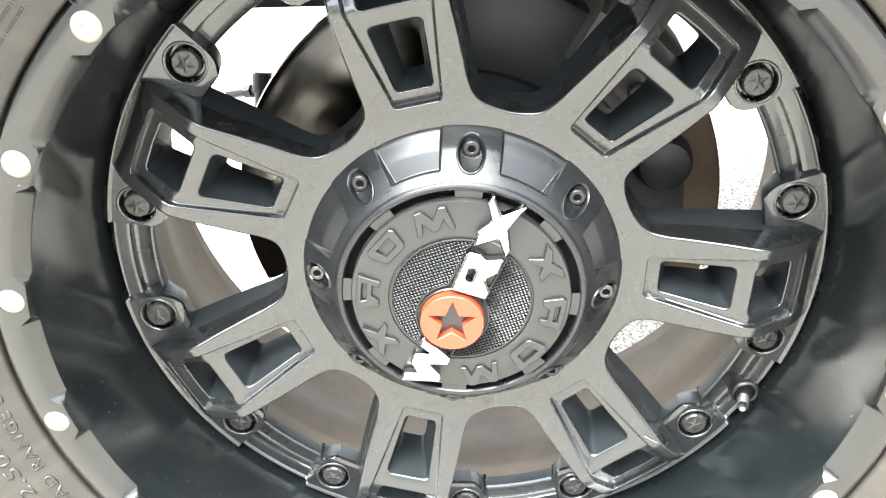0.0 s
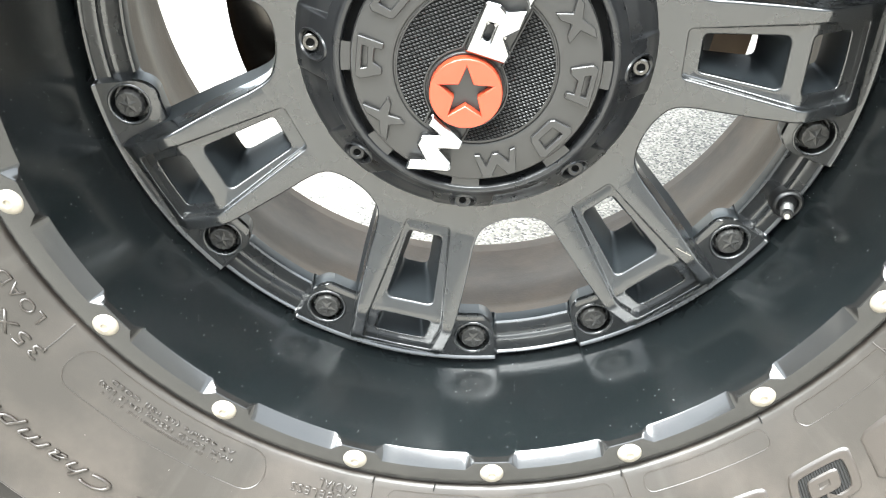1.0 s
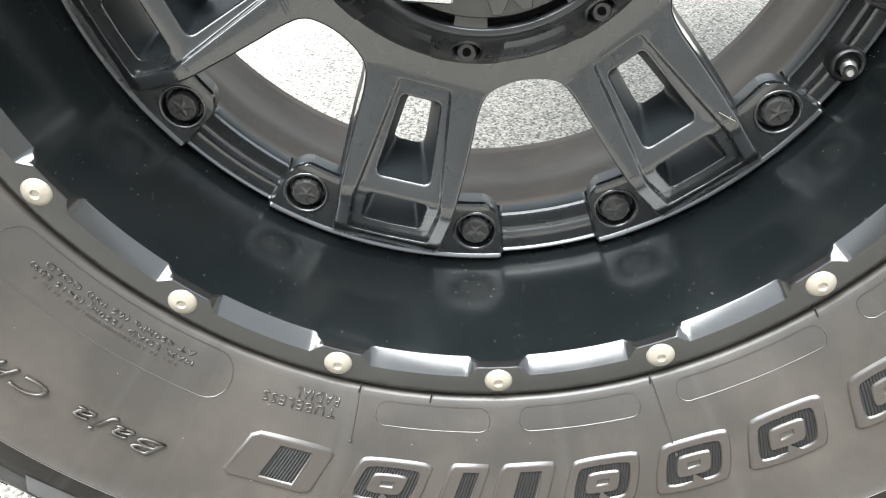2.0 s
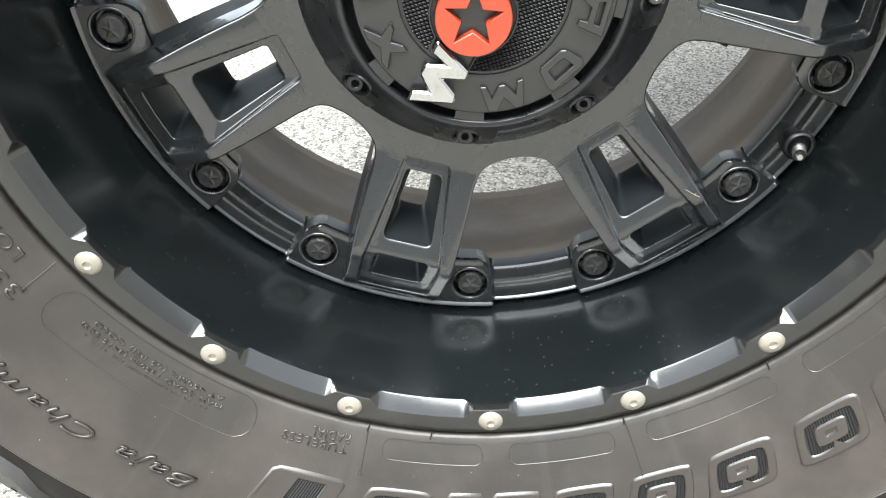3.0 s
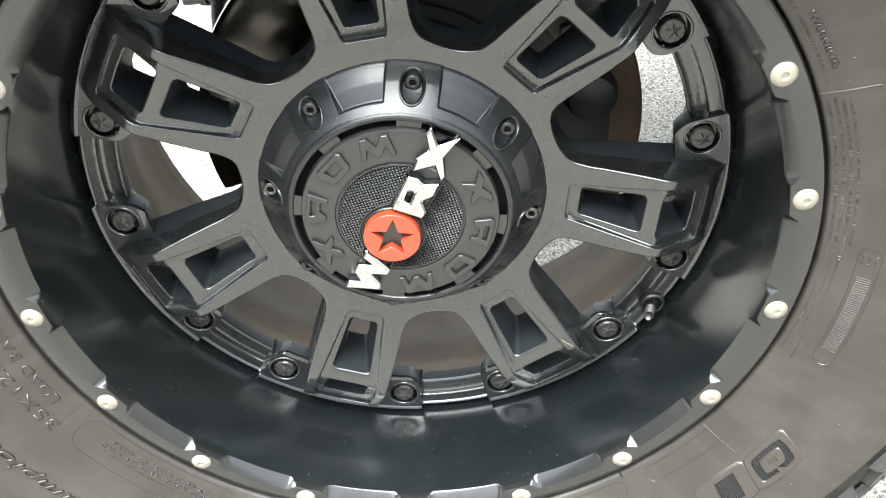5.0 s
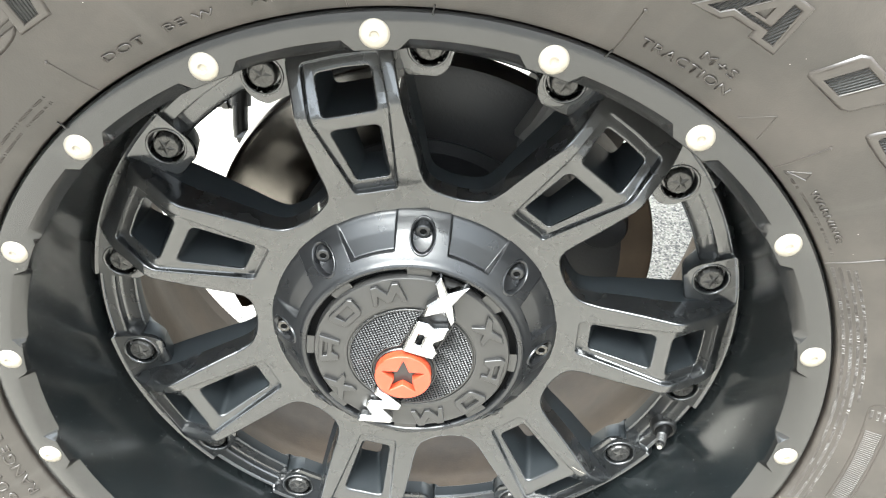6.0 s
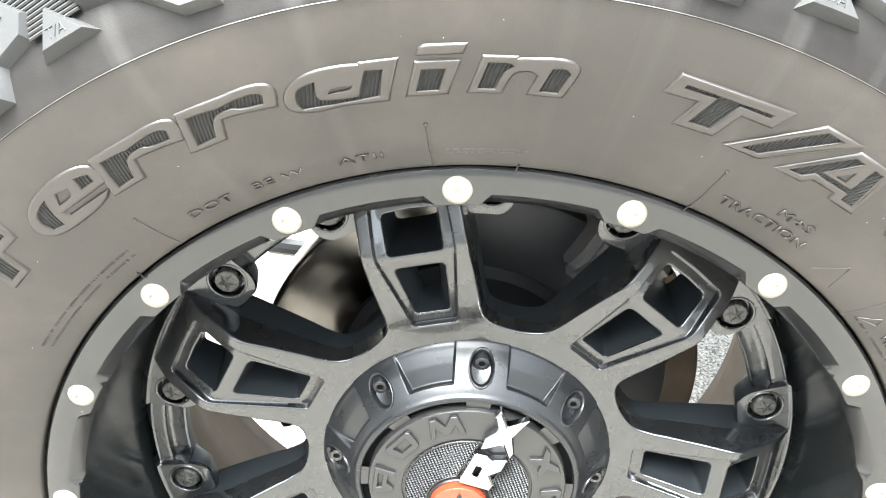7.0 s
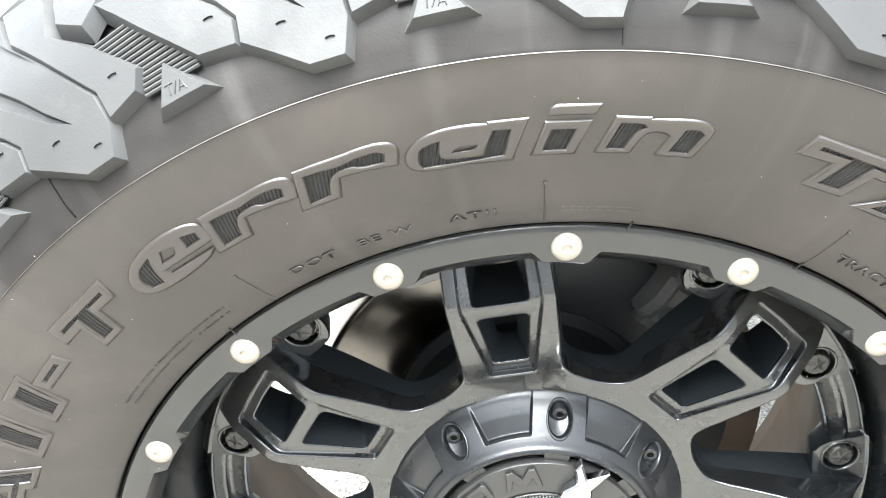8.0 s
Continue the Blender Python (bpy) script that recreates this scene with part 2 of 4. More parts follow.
def inset(p, d):
    """A closed loop of plane points moved inwards by d (outwards where d is negative)."""
    area = sum(p[k].x * p[(k + 1) % len(p)].y - p[(k + 1) % len(p)].x * p[k].y for k in range(len(p)))
    sg = -1 if area > 0 else 1
    out = []
    for k in range(len(p)):
        e0, e1 = (p[k] - p[k - 1]).normalized(), (p[(k + 1) % len(p)] - p[k]).normalized()
        n0, n1 = Vector((e0.y, -e0.x)) * sg, Vector((e1.y, -e1.x)) * sg
        nn = (n0 + n1).normalized() if (n0 + n1).length > 0.3 else n0
        out.append(p[k] + nn * d / max(0.6, nn.dot(n0)))
    return out


def smoothstep(x):
    x = min(1, max(0, x))
    return x * x * (3 - 2 * x)


def thing(name, label, category, at=None, kind="", group=""):
    ob = tagged(new(name), label, category, group, kind)
    if at is not None:
        ob.matrix_world = at
    return ob


# ---------------------------------------------------------------- ground
bm = bmesh.new()
bmesh.ops.create_grid(bm, x_segments=40, y_segments=40, size=60)
ground = new("ground", mesh_of(bm, "ground", GROUND))
tagged(ground, "pale exposed-aggregate concrete ground with small pebbles", "ground", kind="structure")

# unseen wall that the wheel faces, added to darken low reflections
bm = bmesh.new()
grid([[(q * math.sin(radians(a)), -q * math.cos(radians(a)), z) for q, z in ((7.5, -0.02), (7.5, 4.2), (7.7, 4.2), (7.7, -0.02))] for a in range(-100, 101, 4)], False, bm)
tagged(new("wall_unseen", mesh_of(bm, "wall_unseen", BACKDROP)), "unseen grey wall added to darken the low sky in reflections", "wall", kind="structure")

# unseen dark slabs above and behind the wheel, added to block light
bm = bmesh.new()
bmesh.ops.create_cube(bm, size=1, matrix=Matrix.Translation((1.75, 0.755, 1.14)) @ Matrix.Diagonal((4.2, 1.25, 0.30, 1)))
bmesh.ops.create_cube(bm, size=1, matrix=Matrix.Translation((0.75, 0.37, 0.78)) @ Matrix.Diagonal((2.2, 0.05, 0.50, 1)))     # upright slab that shades the barrel from behind
bmesh.ops.bevel(bm, geom=bm.edges[:], offset=0.012, segments=3, affect="EDGES")
tagged(new("shade_slabs", mesh_of(bm, "shade_slabs", DARKCAST)), "unseen dark slabs above the wheel, added in the vehicle's place to block light", "ceiling", kind="structure")

# ---------------------------------------------------------------- alloy wheel
wheel = thing("alloy_wheel", "black seven-spoke deep-dish alloy wheel with pale rivets in the tyre", "wheel", pose(0, 0, ZC))


def flange_rows():
    """The scalloped flange, and the deep lip that starts at its inner edge."""
    rows, deep = [], []
    steps = [k * 2.5 / 6 for k in range(6)] + [2.5, 2.62, 3.2, 3.78, 3.9] + [4.5 + k * 0.5 for k in range(12)]
    for j in range(18):
        for d in [-x for x in steps[:0:-1]] + steps:
            k = min(1.0, max(0.0, (abs(d) - 2.56) / 1.28))      # 0 on the tab of a rivet, 1 on the scallop between two
            e = 0.2427 + 0.0058 * k
            rows.append([polar(RIVET0 + 20 * j + d, r, y) for r, y in (
                (0.2600, 0.020), (0.2632, 0.010), (0.2638, 0.0042), (0.2633, 0.0020), (0.2620, 0.0007), (0.2600, 0.0001), (0.2560, -0.0003), (0.2520, -0.0004), (e + 0.0012, -0.0001), (e + 0.0005, 0.0001), (e, 0.0006), (0.2424 - 0.0006 * k, 0.0024 + 0.0044 * k), (0.2420 - 0.0008 * k, 0.0046 + 0.0032 * k))])
            deep.append([polar(RIVET0 + 20 * j + d, r, y) for r, y in (
                (0.2420 - 0.0008 * k, 0.0046 + 0.0032 * k), (0.2407, 0.0150), (0.2403, 0.022), (0.2392, 0.032), (0.2375, 0.05), (0.2352, 0.07), (0.2335, 0.085), (0.2322, 0.096), (0.2312, 0.106))])
    return rows, deep


flange, deep_lip = flange_rows()
part("flange", grid(flange), FLANGE, wheel, "satin black scalloped outer flange", smooth=26)
part("outer_barrel", grid(deep_lip), GLOSS, wheel, "gloss black deep outer lip, dust specks", smooth=40)
part("inner_barrel", lathe([(0.2090, 0.1105), (0.2108, 0.118), (0.2138, 0.126), (0.216, 0.134), (0.2165, 0.15), (0.222, 0.17), (0.228, 0.19), (0.2335, 0.215), (0.2350, 0.238),
                            (0.2395, 0.241), (0.243, 0.262), (0.250, 0.268), (0.262, 0.270), (0.264, 0.262), (0.258, 0.250)], 240),
     DUSTY, wheel, "dusty brown-grey inner barrel")


def ring_rows():
    """The ring that carries the bolts: two lands between the pads, a raised pad at each bolt, and a short land behind each spoke."""
    strip = [(0.2110, 0.1125), (0.2062, 0.1085), (0.2044, 0.1068), (0.2037, 0.0990), (0.2040, 0.0970), (0.2052, 0.0960), (0.2066, 0.0966), (0.2150, 0.0972),
             (0.2162, 0.0966), (0.2164, 0.0928), (0.2172, 0.0914), (0.2190, 0.0911), (0.2248, 0.0911), (0.2254, 0.0900), (0.2264, 0.0894), (0.2275, 0.0902), (0.2325, 0.0985)]
    pad = [(0.2072, 0.1125), (0.1975, 0.1066), (0.1932, 0.1030), (0.1914, 0.0925), (0.1911, 0.0894), (0.1918, 0.0874), (0.1936, 0.0866), (0.2040, 0.0866),
           (0.2090, 0.0866), (0.2140, 0.0866), (0.2180, 0.0866), (0.2225, 0.0866), (0.2262, 0.0866), (0.2272, 0.0856), (0.2282, 0.0851), (0.2293, 0.0860), (0.2336, 0.0920)]
    under = [(0.2120, 0.1125), (0.2060, 0.1115), (0.2046, 0.1100), (0.2044, 0.0980), (0.2044, 0.0950), (0.2048, 0.0935), (0.2056, 0.0925), (0.2066, 0.0915),
             (0.2090, 0.0900), (0.2120, 0.0885), (0.2160, 0.0872), (0.2200, 0.0866), (0.2262, 0.0866), (0.2272, 0.0856), (0.2282, 0.0851), (0.2293, 0.0860), (0.2336, 0.0920)]
    fine = np.concatenate([np.arange(0, 6), np.arange(6, 12, 0.25), np.arange(12, 17)])     # closer steps across the pads
    strip, pad, under = (np.stack([np.interp(fine, np.arange(17), [p[q] for p in prof]) for q in (0, 1)], 1) for prof in (strip, pad, under))
    rows = []
    n = 7 * 288
    wide, corner = 3.9, 3.1                            # half width of a pad and its rounded corners, degrees
    for i in range(n):
        a = 360 * i / n
        d = abs((a - SPOKE0 + 180 / 7) % (360 / 7) - 180 / 7) - BOLT_D
        k = 1 - smoothstep((d - wide) / 0.55)
        k_in = 1 - smoothstep((d - wide) / 1.5)  # the inner wall swings wider
        c = min(1.0, max(0.0, (d - wide + corner) / corner))
        lift = 0.0132 * (1 - math.sqrt(1 - c * c))
        u = smoothstep((-d - 5.3) / 0.9)
        at = pad + (under - pad) * u
        row = []
        for j in range(len(fine)):
            r1 = at[j, 0] + lift if 0 < j < 4 else max(at[j, 0], (at[4, 0] + lift + 0.4 * (at[j, 0] - at[4, 0])) if j else 0.0)
            f = k_in if j == 0 else k
            row.append(polar(a, strip[j, 0] + (r1 - strip[j, 0]) * f, strip[j, 1] + (at[j, 1] - strip[j, 1]) * f))
        rows.append(row)
    return rows


def bored(bm, centres, radius):
    """Takes the faces out of a mesh inside round bores."""
    gone = [f for f in bm.faces if any((v - c).length < radius for c in centres for v in (f.calc_center_median(),))]
    bmesh.ops.delete(bm, geom=gone, context="FACES")
    return bm


BOLTS = [SPOKE0 + j * 360 / 7 + s * BOLT_D for j in range(7) for s in (-1, 1)]
ring = ring_rows()
part("bolt_ring", bored(grid([row[4:] for row in ring]), [polar(a, 0.2101, 0.0866) for a in BOLTS], 0.0117), SATIN, wheel, "stepped black ring with raised bolt pads", smooth=40)
# the wall takes the duller black in place of its shade
part("ring_wall", grid([row[:5] for row in ring]), WALL_SHADE, wheel, "inner wall of the bolt ring, duller black for its shade", smooth=40)


def rounded(points, radii, n=6):
    """A path whose inner corners are rounded."""
    out = [Vector(points[0])]
    for k in range(1, len(points) - 1):
        p, a, c = Vector(points[k]), Vector(points[k - 1]), Vector(points[k + 1])
        r = radii[k - 1]
        if not r:
            out.append(p)
            continue
        u, w = (a - p).normalized(), (c - p).normalized()
        cut = r / math.tan(u.angle(w) / 2)
        p0, p1 = p + u * cut, p + w * cut
        for t in range(n + 1):
            f = t / n
            out.append((1 - f) ** 2 * p0 + 2 * f * (1 - f) * p + f * f * p1)
    out.append(Vector(points[-1]))
    return out


KNEE, HEEL, TIP = 0.1822, 0.2125, 0.2262


def spoke_mesh():
    """One seventh of the spoked face: the spoke with its grooved ledge and two windows, and its share of the hub plate."""
    soft = np.linspace(-0.0030, 0.0030, 25)
    bend_v = [0.080, 0.1110, KNEE, HEEL, 0.240]
    bend_y = [0.0800, 0.0800, 0.0582, 0.0728, 0.1020]
    face = lambda v: float(np.mean(np.interp(v + soft * (3.4 if v < 0.15 else 1.9), bend_v, bend_y)))
    ledge = lambda v: float(np.mean(np.interp(v + soft, [0.100, 0.1178, 0.1800, 0.2125], [0.0890, 0.0828, 0.0622, 0.0788])))
    levels = [0.0995 + 0.0016 * k for k in range(15)] + [KNEE - 0.0066 + 0.0011 * k for k in range(13)] + [HEEL - 0.0040 + 0.0008 * k for k in range(11)]
    back = 0.1055
    mid = 180 / 7
    bm = bmesh.new()

    def closed(half):
        """A loop from its right half, from the inner end outwards, in steps of about a millimetre."""
        loop = half + [Vector((-p.x, p.y)) for p in half[::-1]]
        out = []
        for p, q in zip(loop, loop[1:] + loop[:1]):
            if (q - p).length < 1e-6:
                continue
            n = max(1, int((q - p).length / 0.0011))
            out += [p.lerp(q, k / n) for k in range(n)]
        return out

    def rear(loop, c, ku, kv):
        """The back of a window: a little smaller, with rounder corners."""
        p = [Vector((q.x * ku, c + (q.y - c) * kv)) for q in loop]
        for _ in range(18):
            p = [0.25 * p[k - 1] + 0.5 * p[k] + 0.25 * p[(k + 1) % len(p)] for k in range(len(p))]
        return p

    def fill(loops, depth, cuts=levels):
        """A flat sheet between loops, cut along the bends and then laid at its depth."""
        sheet = bmesh.new()
        edges = []
        for lp in loops:
            ring = [sheet.verts.new((p.x, 0, -p.y)) for p in lp]
            edges += [sheet.edges.new((ring[k], ring[(k + 1) % len(ring)])) for k in range(len(ring))]
        bmesh.ops.triangle_fill(sheet, edges=edges, use_beauty=True, normal=(0, -1, 0))
        for v in cuts:
            bmesh.ops.bisect_plane(sheet, geom=sheet.verts[:] + sheet.edges[:] + sheet.faces[:], plane_co=(0, 0, -v), plane_no=(0, 0, 1), dist=1e-6)
        for v in sheet.verts:
            v.co.y = depth(-v.co.z)
        me = bpy.data.meshes.new("sheet")
        sheet.to_mesh(me)
        sheet.free()
        bm.from_mesh(me)
        bpy.data.meshes.remove(me)

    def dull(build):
        """Gives the faces that build() adds the duller black that stands for shade on the sides and windows."""
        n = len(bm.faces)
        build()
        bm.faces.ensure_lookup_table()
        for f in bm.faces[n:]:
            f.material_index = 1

    def skirt(rings):
        """Rows of quads between loops, given as points and depths."""
        grid([[(p.x, y, -p.y) for p, y in col] for col in zip(*rings)], bm=bm)

    # right half of the outer edge: the web between two spokes, the side of the spoke, its tip
    raw = [(0.0, 0.1137), (2.4, 0.1140), (5.0, 0.1151), (7.6, 0.1172), (9.4, 0.1200), (10.6, 0.1240), (11.4, 0.1290), (11.95, 0.1335)]
    web = [Vector((r * math.sin(radians(mid - d)), r * math.cos(radians(mid - d)))) for d, r in raw] + [Vector((0.0322, 0.1380))]
    before = Vector((raw[1][1] * math.sin(radians(mid + raw[1][0])), raw[1][1] * math.cos(radians(mid + raw[1][0]))))
    side = []
    for k in range(len(web) - 1):
        p = [web[k - 1] if k else before, web[k], web[k + 1], web[min(len(web) - 1, k + 2)]]
        for t in (0, 0.25, 0.5, 0.75):
            side.append(0.5 * (2 * p[1] + (p[2] - p[0]) * t + (2 * p[0] - 5 * p[1] + 4 * p[2] - p[3]) * t * t + (3 * p[1] - p[0] - 3 * p[2] + p[3]) * t ** 3))
    side += [Vector((float(np.interp(v, [0.138, 0.160, KNEE, 0.221], [0.0322, 0.0327, 0.0326, 0.0322])), v)) for v in np.arange(0.138, 0.2211, 0.0011)]
    side += [Vector((u, math.sqrt((TIP + 0.0016) ** 2 - u * u))) for u in np.linspace(0.0318, 0.0, 22)]
    whole = side + [Vector((-p.x, p.y)) for p in side[-2::-1]]
    cross = Vector((math.sin(radians(mid)), math.cos(radians(mid))))

    def pulled(d):
        """The outer edge drawn in by d; its ends stay on the line between two spokes."""
        out = []
        for k, p in enumerate(whole):
            if k in (0, len(whole) - 1):
                n = Vector((-cross.x if k == 0 else cross.x, -cross.y))
            else:
                e = (whole[k + 1] - whole[k - 1]).normalized()
                n = Vector((-e.y, e.x))
            out.append(p + n * d)
        return out

    round_ = 0.0019
    rows = [(pulled(round_ * (1 - math.sin(t))), round_ * (1 - math.cos(t))) for t in np.linspace(0, math.pi / 2, 6)]
    rings = [[(p, face(p.y) + dy) for p in lp] for lp, dy in rows]
    rings.append([(p, max(face(q.y) + 0.004, 0.5 * (face(q.y) + back))) for p, q in zip(pulled(-0.0012), whole)])
    for f in (0.25, 0.5, 0.75, 1.0):
        rings.append([(p, y + (back - y) * f) for p, (_, y) in zip(pulled(-0.0012 - 0.0020 * f), rings[6])])
    cols = [[(p.x, y, -p.y) for p, y in col] for col in zip(*rings)]
    grid([c[:7] for c in cols], closed=False, bm=bm)
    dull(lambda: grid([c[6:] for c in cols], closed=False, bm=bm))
    hub = [Vector((0.086 * math.sin(radians(t)), 0.086 * math.cos(radians(t)))) for t in np.linspace(-mid, mid, 9)]
    groove = closed(rounded([(0, 0.1172), (0.0140, 0.1172), (0.0246, KNEE), (0.0232, 0.2112), (0, 0.2122)], (0.0030, 0.012, 0.0030)))
    one = closed(rounded([(0, 0.1262), (0.0108, 0.1262), (0.0154, 0.1692), (0, 0.1692)], (0.0030, 0.0040)))
    two = closed(rounded([(0, 0.1803), (0.0168, 0.1803), (0.0170, 0.2034), (0, 0.2042)], (0.0030, 0.0030)))
    fill([rows[0][0] + hub, inset(groove, -0.0015)], face)
    # the groove: rounded edge, wall, rounded foot, then the ledge round the windows
    foot = lambda v: max(ledge(v), face(v) + 0.0022)
    edge = [(inset(groove, -0.0015 + 0.0015 * math.sin(t)), 0.0015 * (1 - math.cos(t))) for t in np.linspace(0, math.pi / 2, 5)]
    steps = [[(p, face(p.y) + dy) for p in lp] for lp, dy in edge]
    steps.append([(p, foot(q.y) - 0.0005) for p, q in zip(inset(groove, 0.0008), groove)])
    steps.append([(p, foot(p.y)) for p in inset(groove, 0.0015)])
    skirt(steps)
    fill([inset(groove, 0.0015), inset(one, -0.0016), inset(two, -0.0016)], foot)
    windows = ((one, 0.1477, 0.62, 0.76), (two, 0.1918, 0.82, 0.78))
    for lp, c, ku, kv in windows:
        walls = [[(p, foot(p.y) + dy) for p in inset(lp, -0.0016 + 0.0016 * math.sin(t))] for t in np.linspace(0, math.pi / 2, 5) for dy in (0.0016 * (1 - math.cos(t)),)]
        walls += [[(p, y) for p in rear(lp, c, ku, kv)] for y in (0.097, back)]
        skirt(walls[:5])
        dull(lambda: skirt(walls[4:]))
    fill([pulled(-0.0032) + hub] + [rear(*w) for w in windows], lambda v: back + 0.0001, ())
    bmesh.ops.remove_doubles(bm, verts=bm.verts, dist=2e-5)
    me = mesh_of(bm, "spoke", SATIN, 42)
    me.materials.append(WALL_SHADE)
    return me


spoke_me = spoke_mesh()
for j in range(7):
    part("spoke", spoke_me, None, wheel, at=turn(SPOKE0 + j * 360 / 7))

# a scratch across the edge of one spoke
scratch = bmesh.new()
for line in ([(0.0262, 0.0609, 0.1700), (0.0290, 0.0592, 0.1752), (0.0308, 0.0586, 0.1784)], [(0.0291, 0.0591, 0.1760), (0.0300, 0.0594, 0.1748)]):
    tube([(u, y - 0.0002, -v) for u, y, v in line], 0.00017, 4, bm=scratch)
part("scratch", scratch, RIVET, wheel, "fine pale scratch", at=turn(SPOKE0 + 360 / 7))


def star(points, outer, inner, turn0=0.0):
    return [((outer if k % 2 == 0 else inner) * math.sin(math.pi * k / points + turn0), (outer if k % 2 == 0 else inner) * math.cos(math.pi * k / points + turn0))
            for k in range(2 * points)]


def circle(r, n=32, x=0.0, z=0.0):
    return [(x + r * math.sin(2 * math.pi * k / n), z + r * math.cos(2 * math.pi * k / n)) for k in range(n)]


seat_me = mesh_of(lathe([(0.0136, 0.0006), (0.0133, -0.0002), (0.0128, -0.0006), (0.0121, -0.0006), (0.0115, -0.0001), (0.0112, 0.0010), (0.0110, 0.0058), (0.0106, 0.0066), (0.0, 0.0066)], 48), "bolt_seat", SATIN, 50)
head_bm = lathe([(0.0, -0.0008), (0.0074, -0.0008), (0.0080, -0.0005), (0.0090, 0.0010), (0.0093, 0.0018), (0.0093, 0.0064)], 12)
head_me = mesh_of(head_bm, "bolt", BOLT, 25)
mark_bm = bmesh.new()                                  # a star of five faceted points
tips = [mark_bm.verts.new((x, -0.0007, z)) for x, z in star(5, 0.0075, 0.0034)]
peak = mark_bm.verts.new((0, -0.0017, 0))
for k in range(10):
    mark_bm.faces.new((tips[k], tips[(k + 1) % 10], peak))
mark_me = mesh_of(mark_bm, "star_relief", BOLT, 0)
rng = random.Random(4)
for a in BOLTS:
    m = Matrix.Translation(polar(a, 0.2101, 0.0866)) @ turn(a)
    bolt = part("bolt", head_me, None, wheel, at=m @ Matrix.Rotation(rng.uniform(0, 6.28), 4, "Y"))
    part("star_relief", mark_me, None, bolt)
    part("bolt_seat", seat_me, None, wheel, at=m)

rivet_me = mesh_of(lathe([(0.0, -0.0016), (0.0017, -0.0017), (0.0021, -0.0026), (0.0026, -0.0029), (0.0052, -0.0023), (0.0068, -0.0014), (0.0075, -0.0006), (0.0077, 0.0004)], 28), "rivet", RIVET, 40)
for k in range(18):
    part("rivet", rivet_me, None, wheel, at=Matrix.Translation(polar(RIVET0 + 20 * k, 0.2515, 0.0)) @ turn(rng.uniform(0, 360)))

# the valve stem stands on the ring and leans outwards
valve_dir = polar(61.5, 1, 0)
m = Matrix.Translation(polar(61.5, 0.2235, 0.0945)) @ (Vector((valve_dir.x * -0.36, -1, valve_dir.z * -0.36))).to_track_quat("-Y", "Z").to_matrix().to_4x4()
valve = part("valve_stem", lathe([(0.0, -0.027), (0.0030, -0.027), (0.0034, -0.0262), (0.0036, -0.0165), (0.0046, -0.0155), (0.0047, -0.0095), (0.0058, -0.0070), (0.0072, 0.002)], 20), STEM, wheel, "black rubber valve stem", at=m)
for k in range(7):
    part("valve_thread", lathe([(0.0034, -0.0250 + k * 0.0013), (0.0040, -0.0246 + k * 0.0013), (0.0034, -0.0242 + k * 0.0013)], 16), BOLT, valve)
part("valve_cap", lathe([(0.0, -0.0298), (0.0017, -0.0298), (0.0022, -0.0290), (0.0023, -0.0265), (0.0, -0.0265)], 14), STEEL, valve, "small steel valve tip")
part("valve_grommet", lathe([(0.0056, -0.0048), (0.0066, -0.0068), (0.0080, -0.0072), (0.0092, -0.0064), (0.0100, -0.0044), (0.0104, 0.004)], 32), STEM, wheel, "round rubber valve base", at=Matrix.Translation(polar(61.5, 0.2228, 0.0950)))

# ---------------------------------------------------------------- centre cap
def cap_rows():
    prof = [(0.1025, 0.090), (0.1025, 0.0812), (0.1015, 0.0795), (0.0985, 0.0760), (0.0955, 0.0720), (0.0925, 0.0682), (0.0895, 0.0650), (0.0865, 0.0618),
            (0.0838, 0.0590), (0.0826, 0.0577), (0.0805, 0.0556), (0.0782, 0.0535), (0.0768, 0.0518), (0.0752, 0.0508), (0.0735, 0.0512), (0.0726, 0.0525), (0.0722, 0.058)]
    prof = list(zip(np.interp(np.arange(0, 16.01, 0.25), np.arange(17), [p[0] for p in prof]), np.interp(np.arange(0, 16.01, 0.25), np.arange(17), [p[1] for p in prof])))
    rows = []
    n = 1440
    for i in range(n):
        a = 360 * i / n
        d = abs((a - LUG0) % 45 - 22.5)                # 0 in the middle of a panel, 22.5 at a bolt
        row = []
        for r, y in prof:
            wide = 9.5 + (r - 0.0826) / 0.019 * 2.2
            k = (1 - smoothstep((d - wide) / 1.1)) * smoothstep((r - 0.0828) / 0.0012)
            deep = 0.0005 + 0.0047 * min(1.0, max(0.0, (0.1000 - r) / 0.0165))
            row.append(polar(a, r - 0.7 * deep * k, y + deep * k))
        rows.append(row)
    return rows


SLOPE, NORMAL = Vector((0, 0.745, -0.667)), Vector((0, -0.667, -0.745))      # along the cap's cone and out of it, straight below the axle
POCKETS = [turn(LUG0 + 45 * k) @ Matrix.Translation(Vector((0, 0.0684, -0.0925)) - SLOPE * 0.0034) for k in range(8)]


def in_pocket(p):
    for m in POCKETS:
        q = m.inverted() @ p
        if (q.x / 0.0080) ** 2 + (q.dot(SLOPE) / 0.0128) ** 2 < 1:
            return True
    return False


cap_bm = grid(cap_rows())
bmesh.ops.delete(cap_bm, geom=[f for f in cap_bm.faces if in_pocket(f.calc_center_median())], context="FACES")
cap = part("centre_cap", cap_bm, CAP, wheel, "satin black bolted centre cap", smooth=62)
# flat near-black ring painted as the shade down in the slot
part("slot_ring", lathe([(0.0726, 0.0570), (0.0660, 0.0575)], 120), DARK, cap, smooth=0)
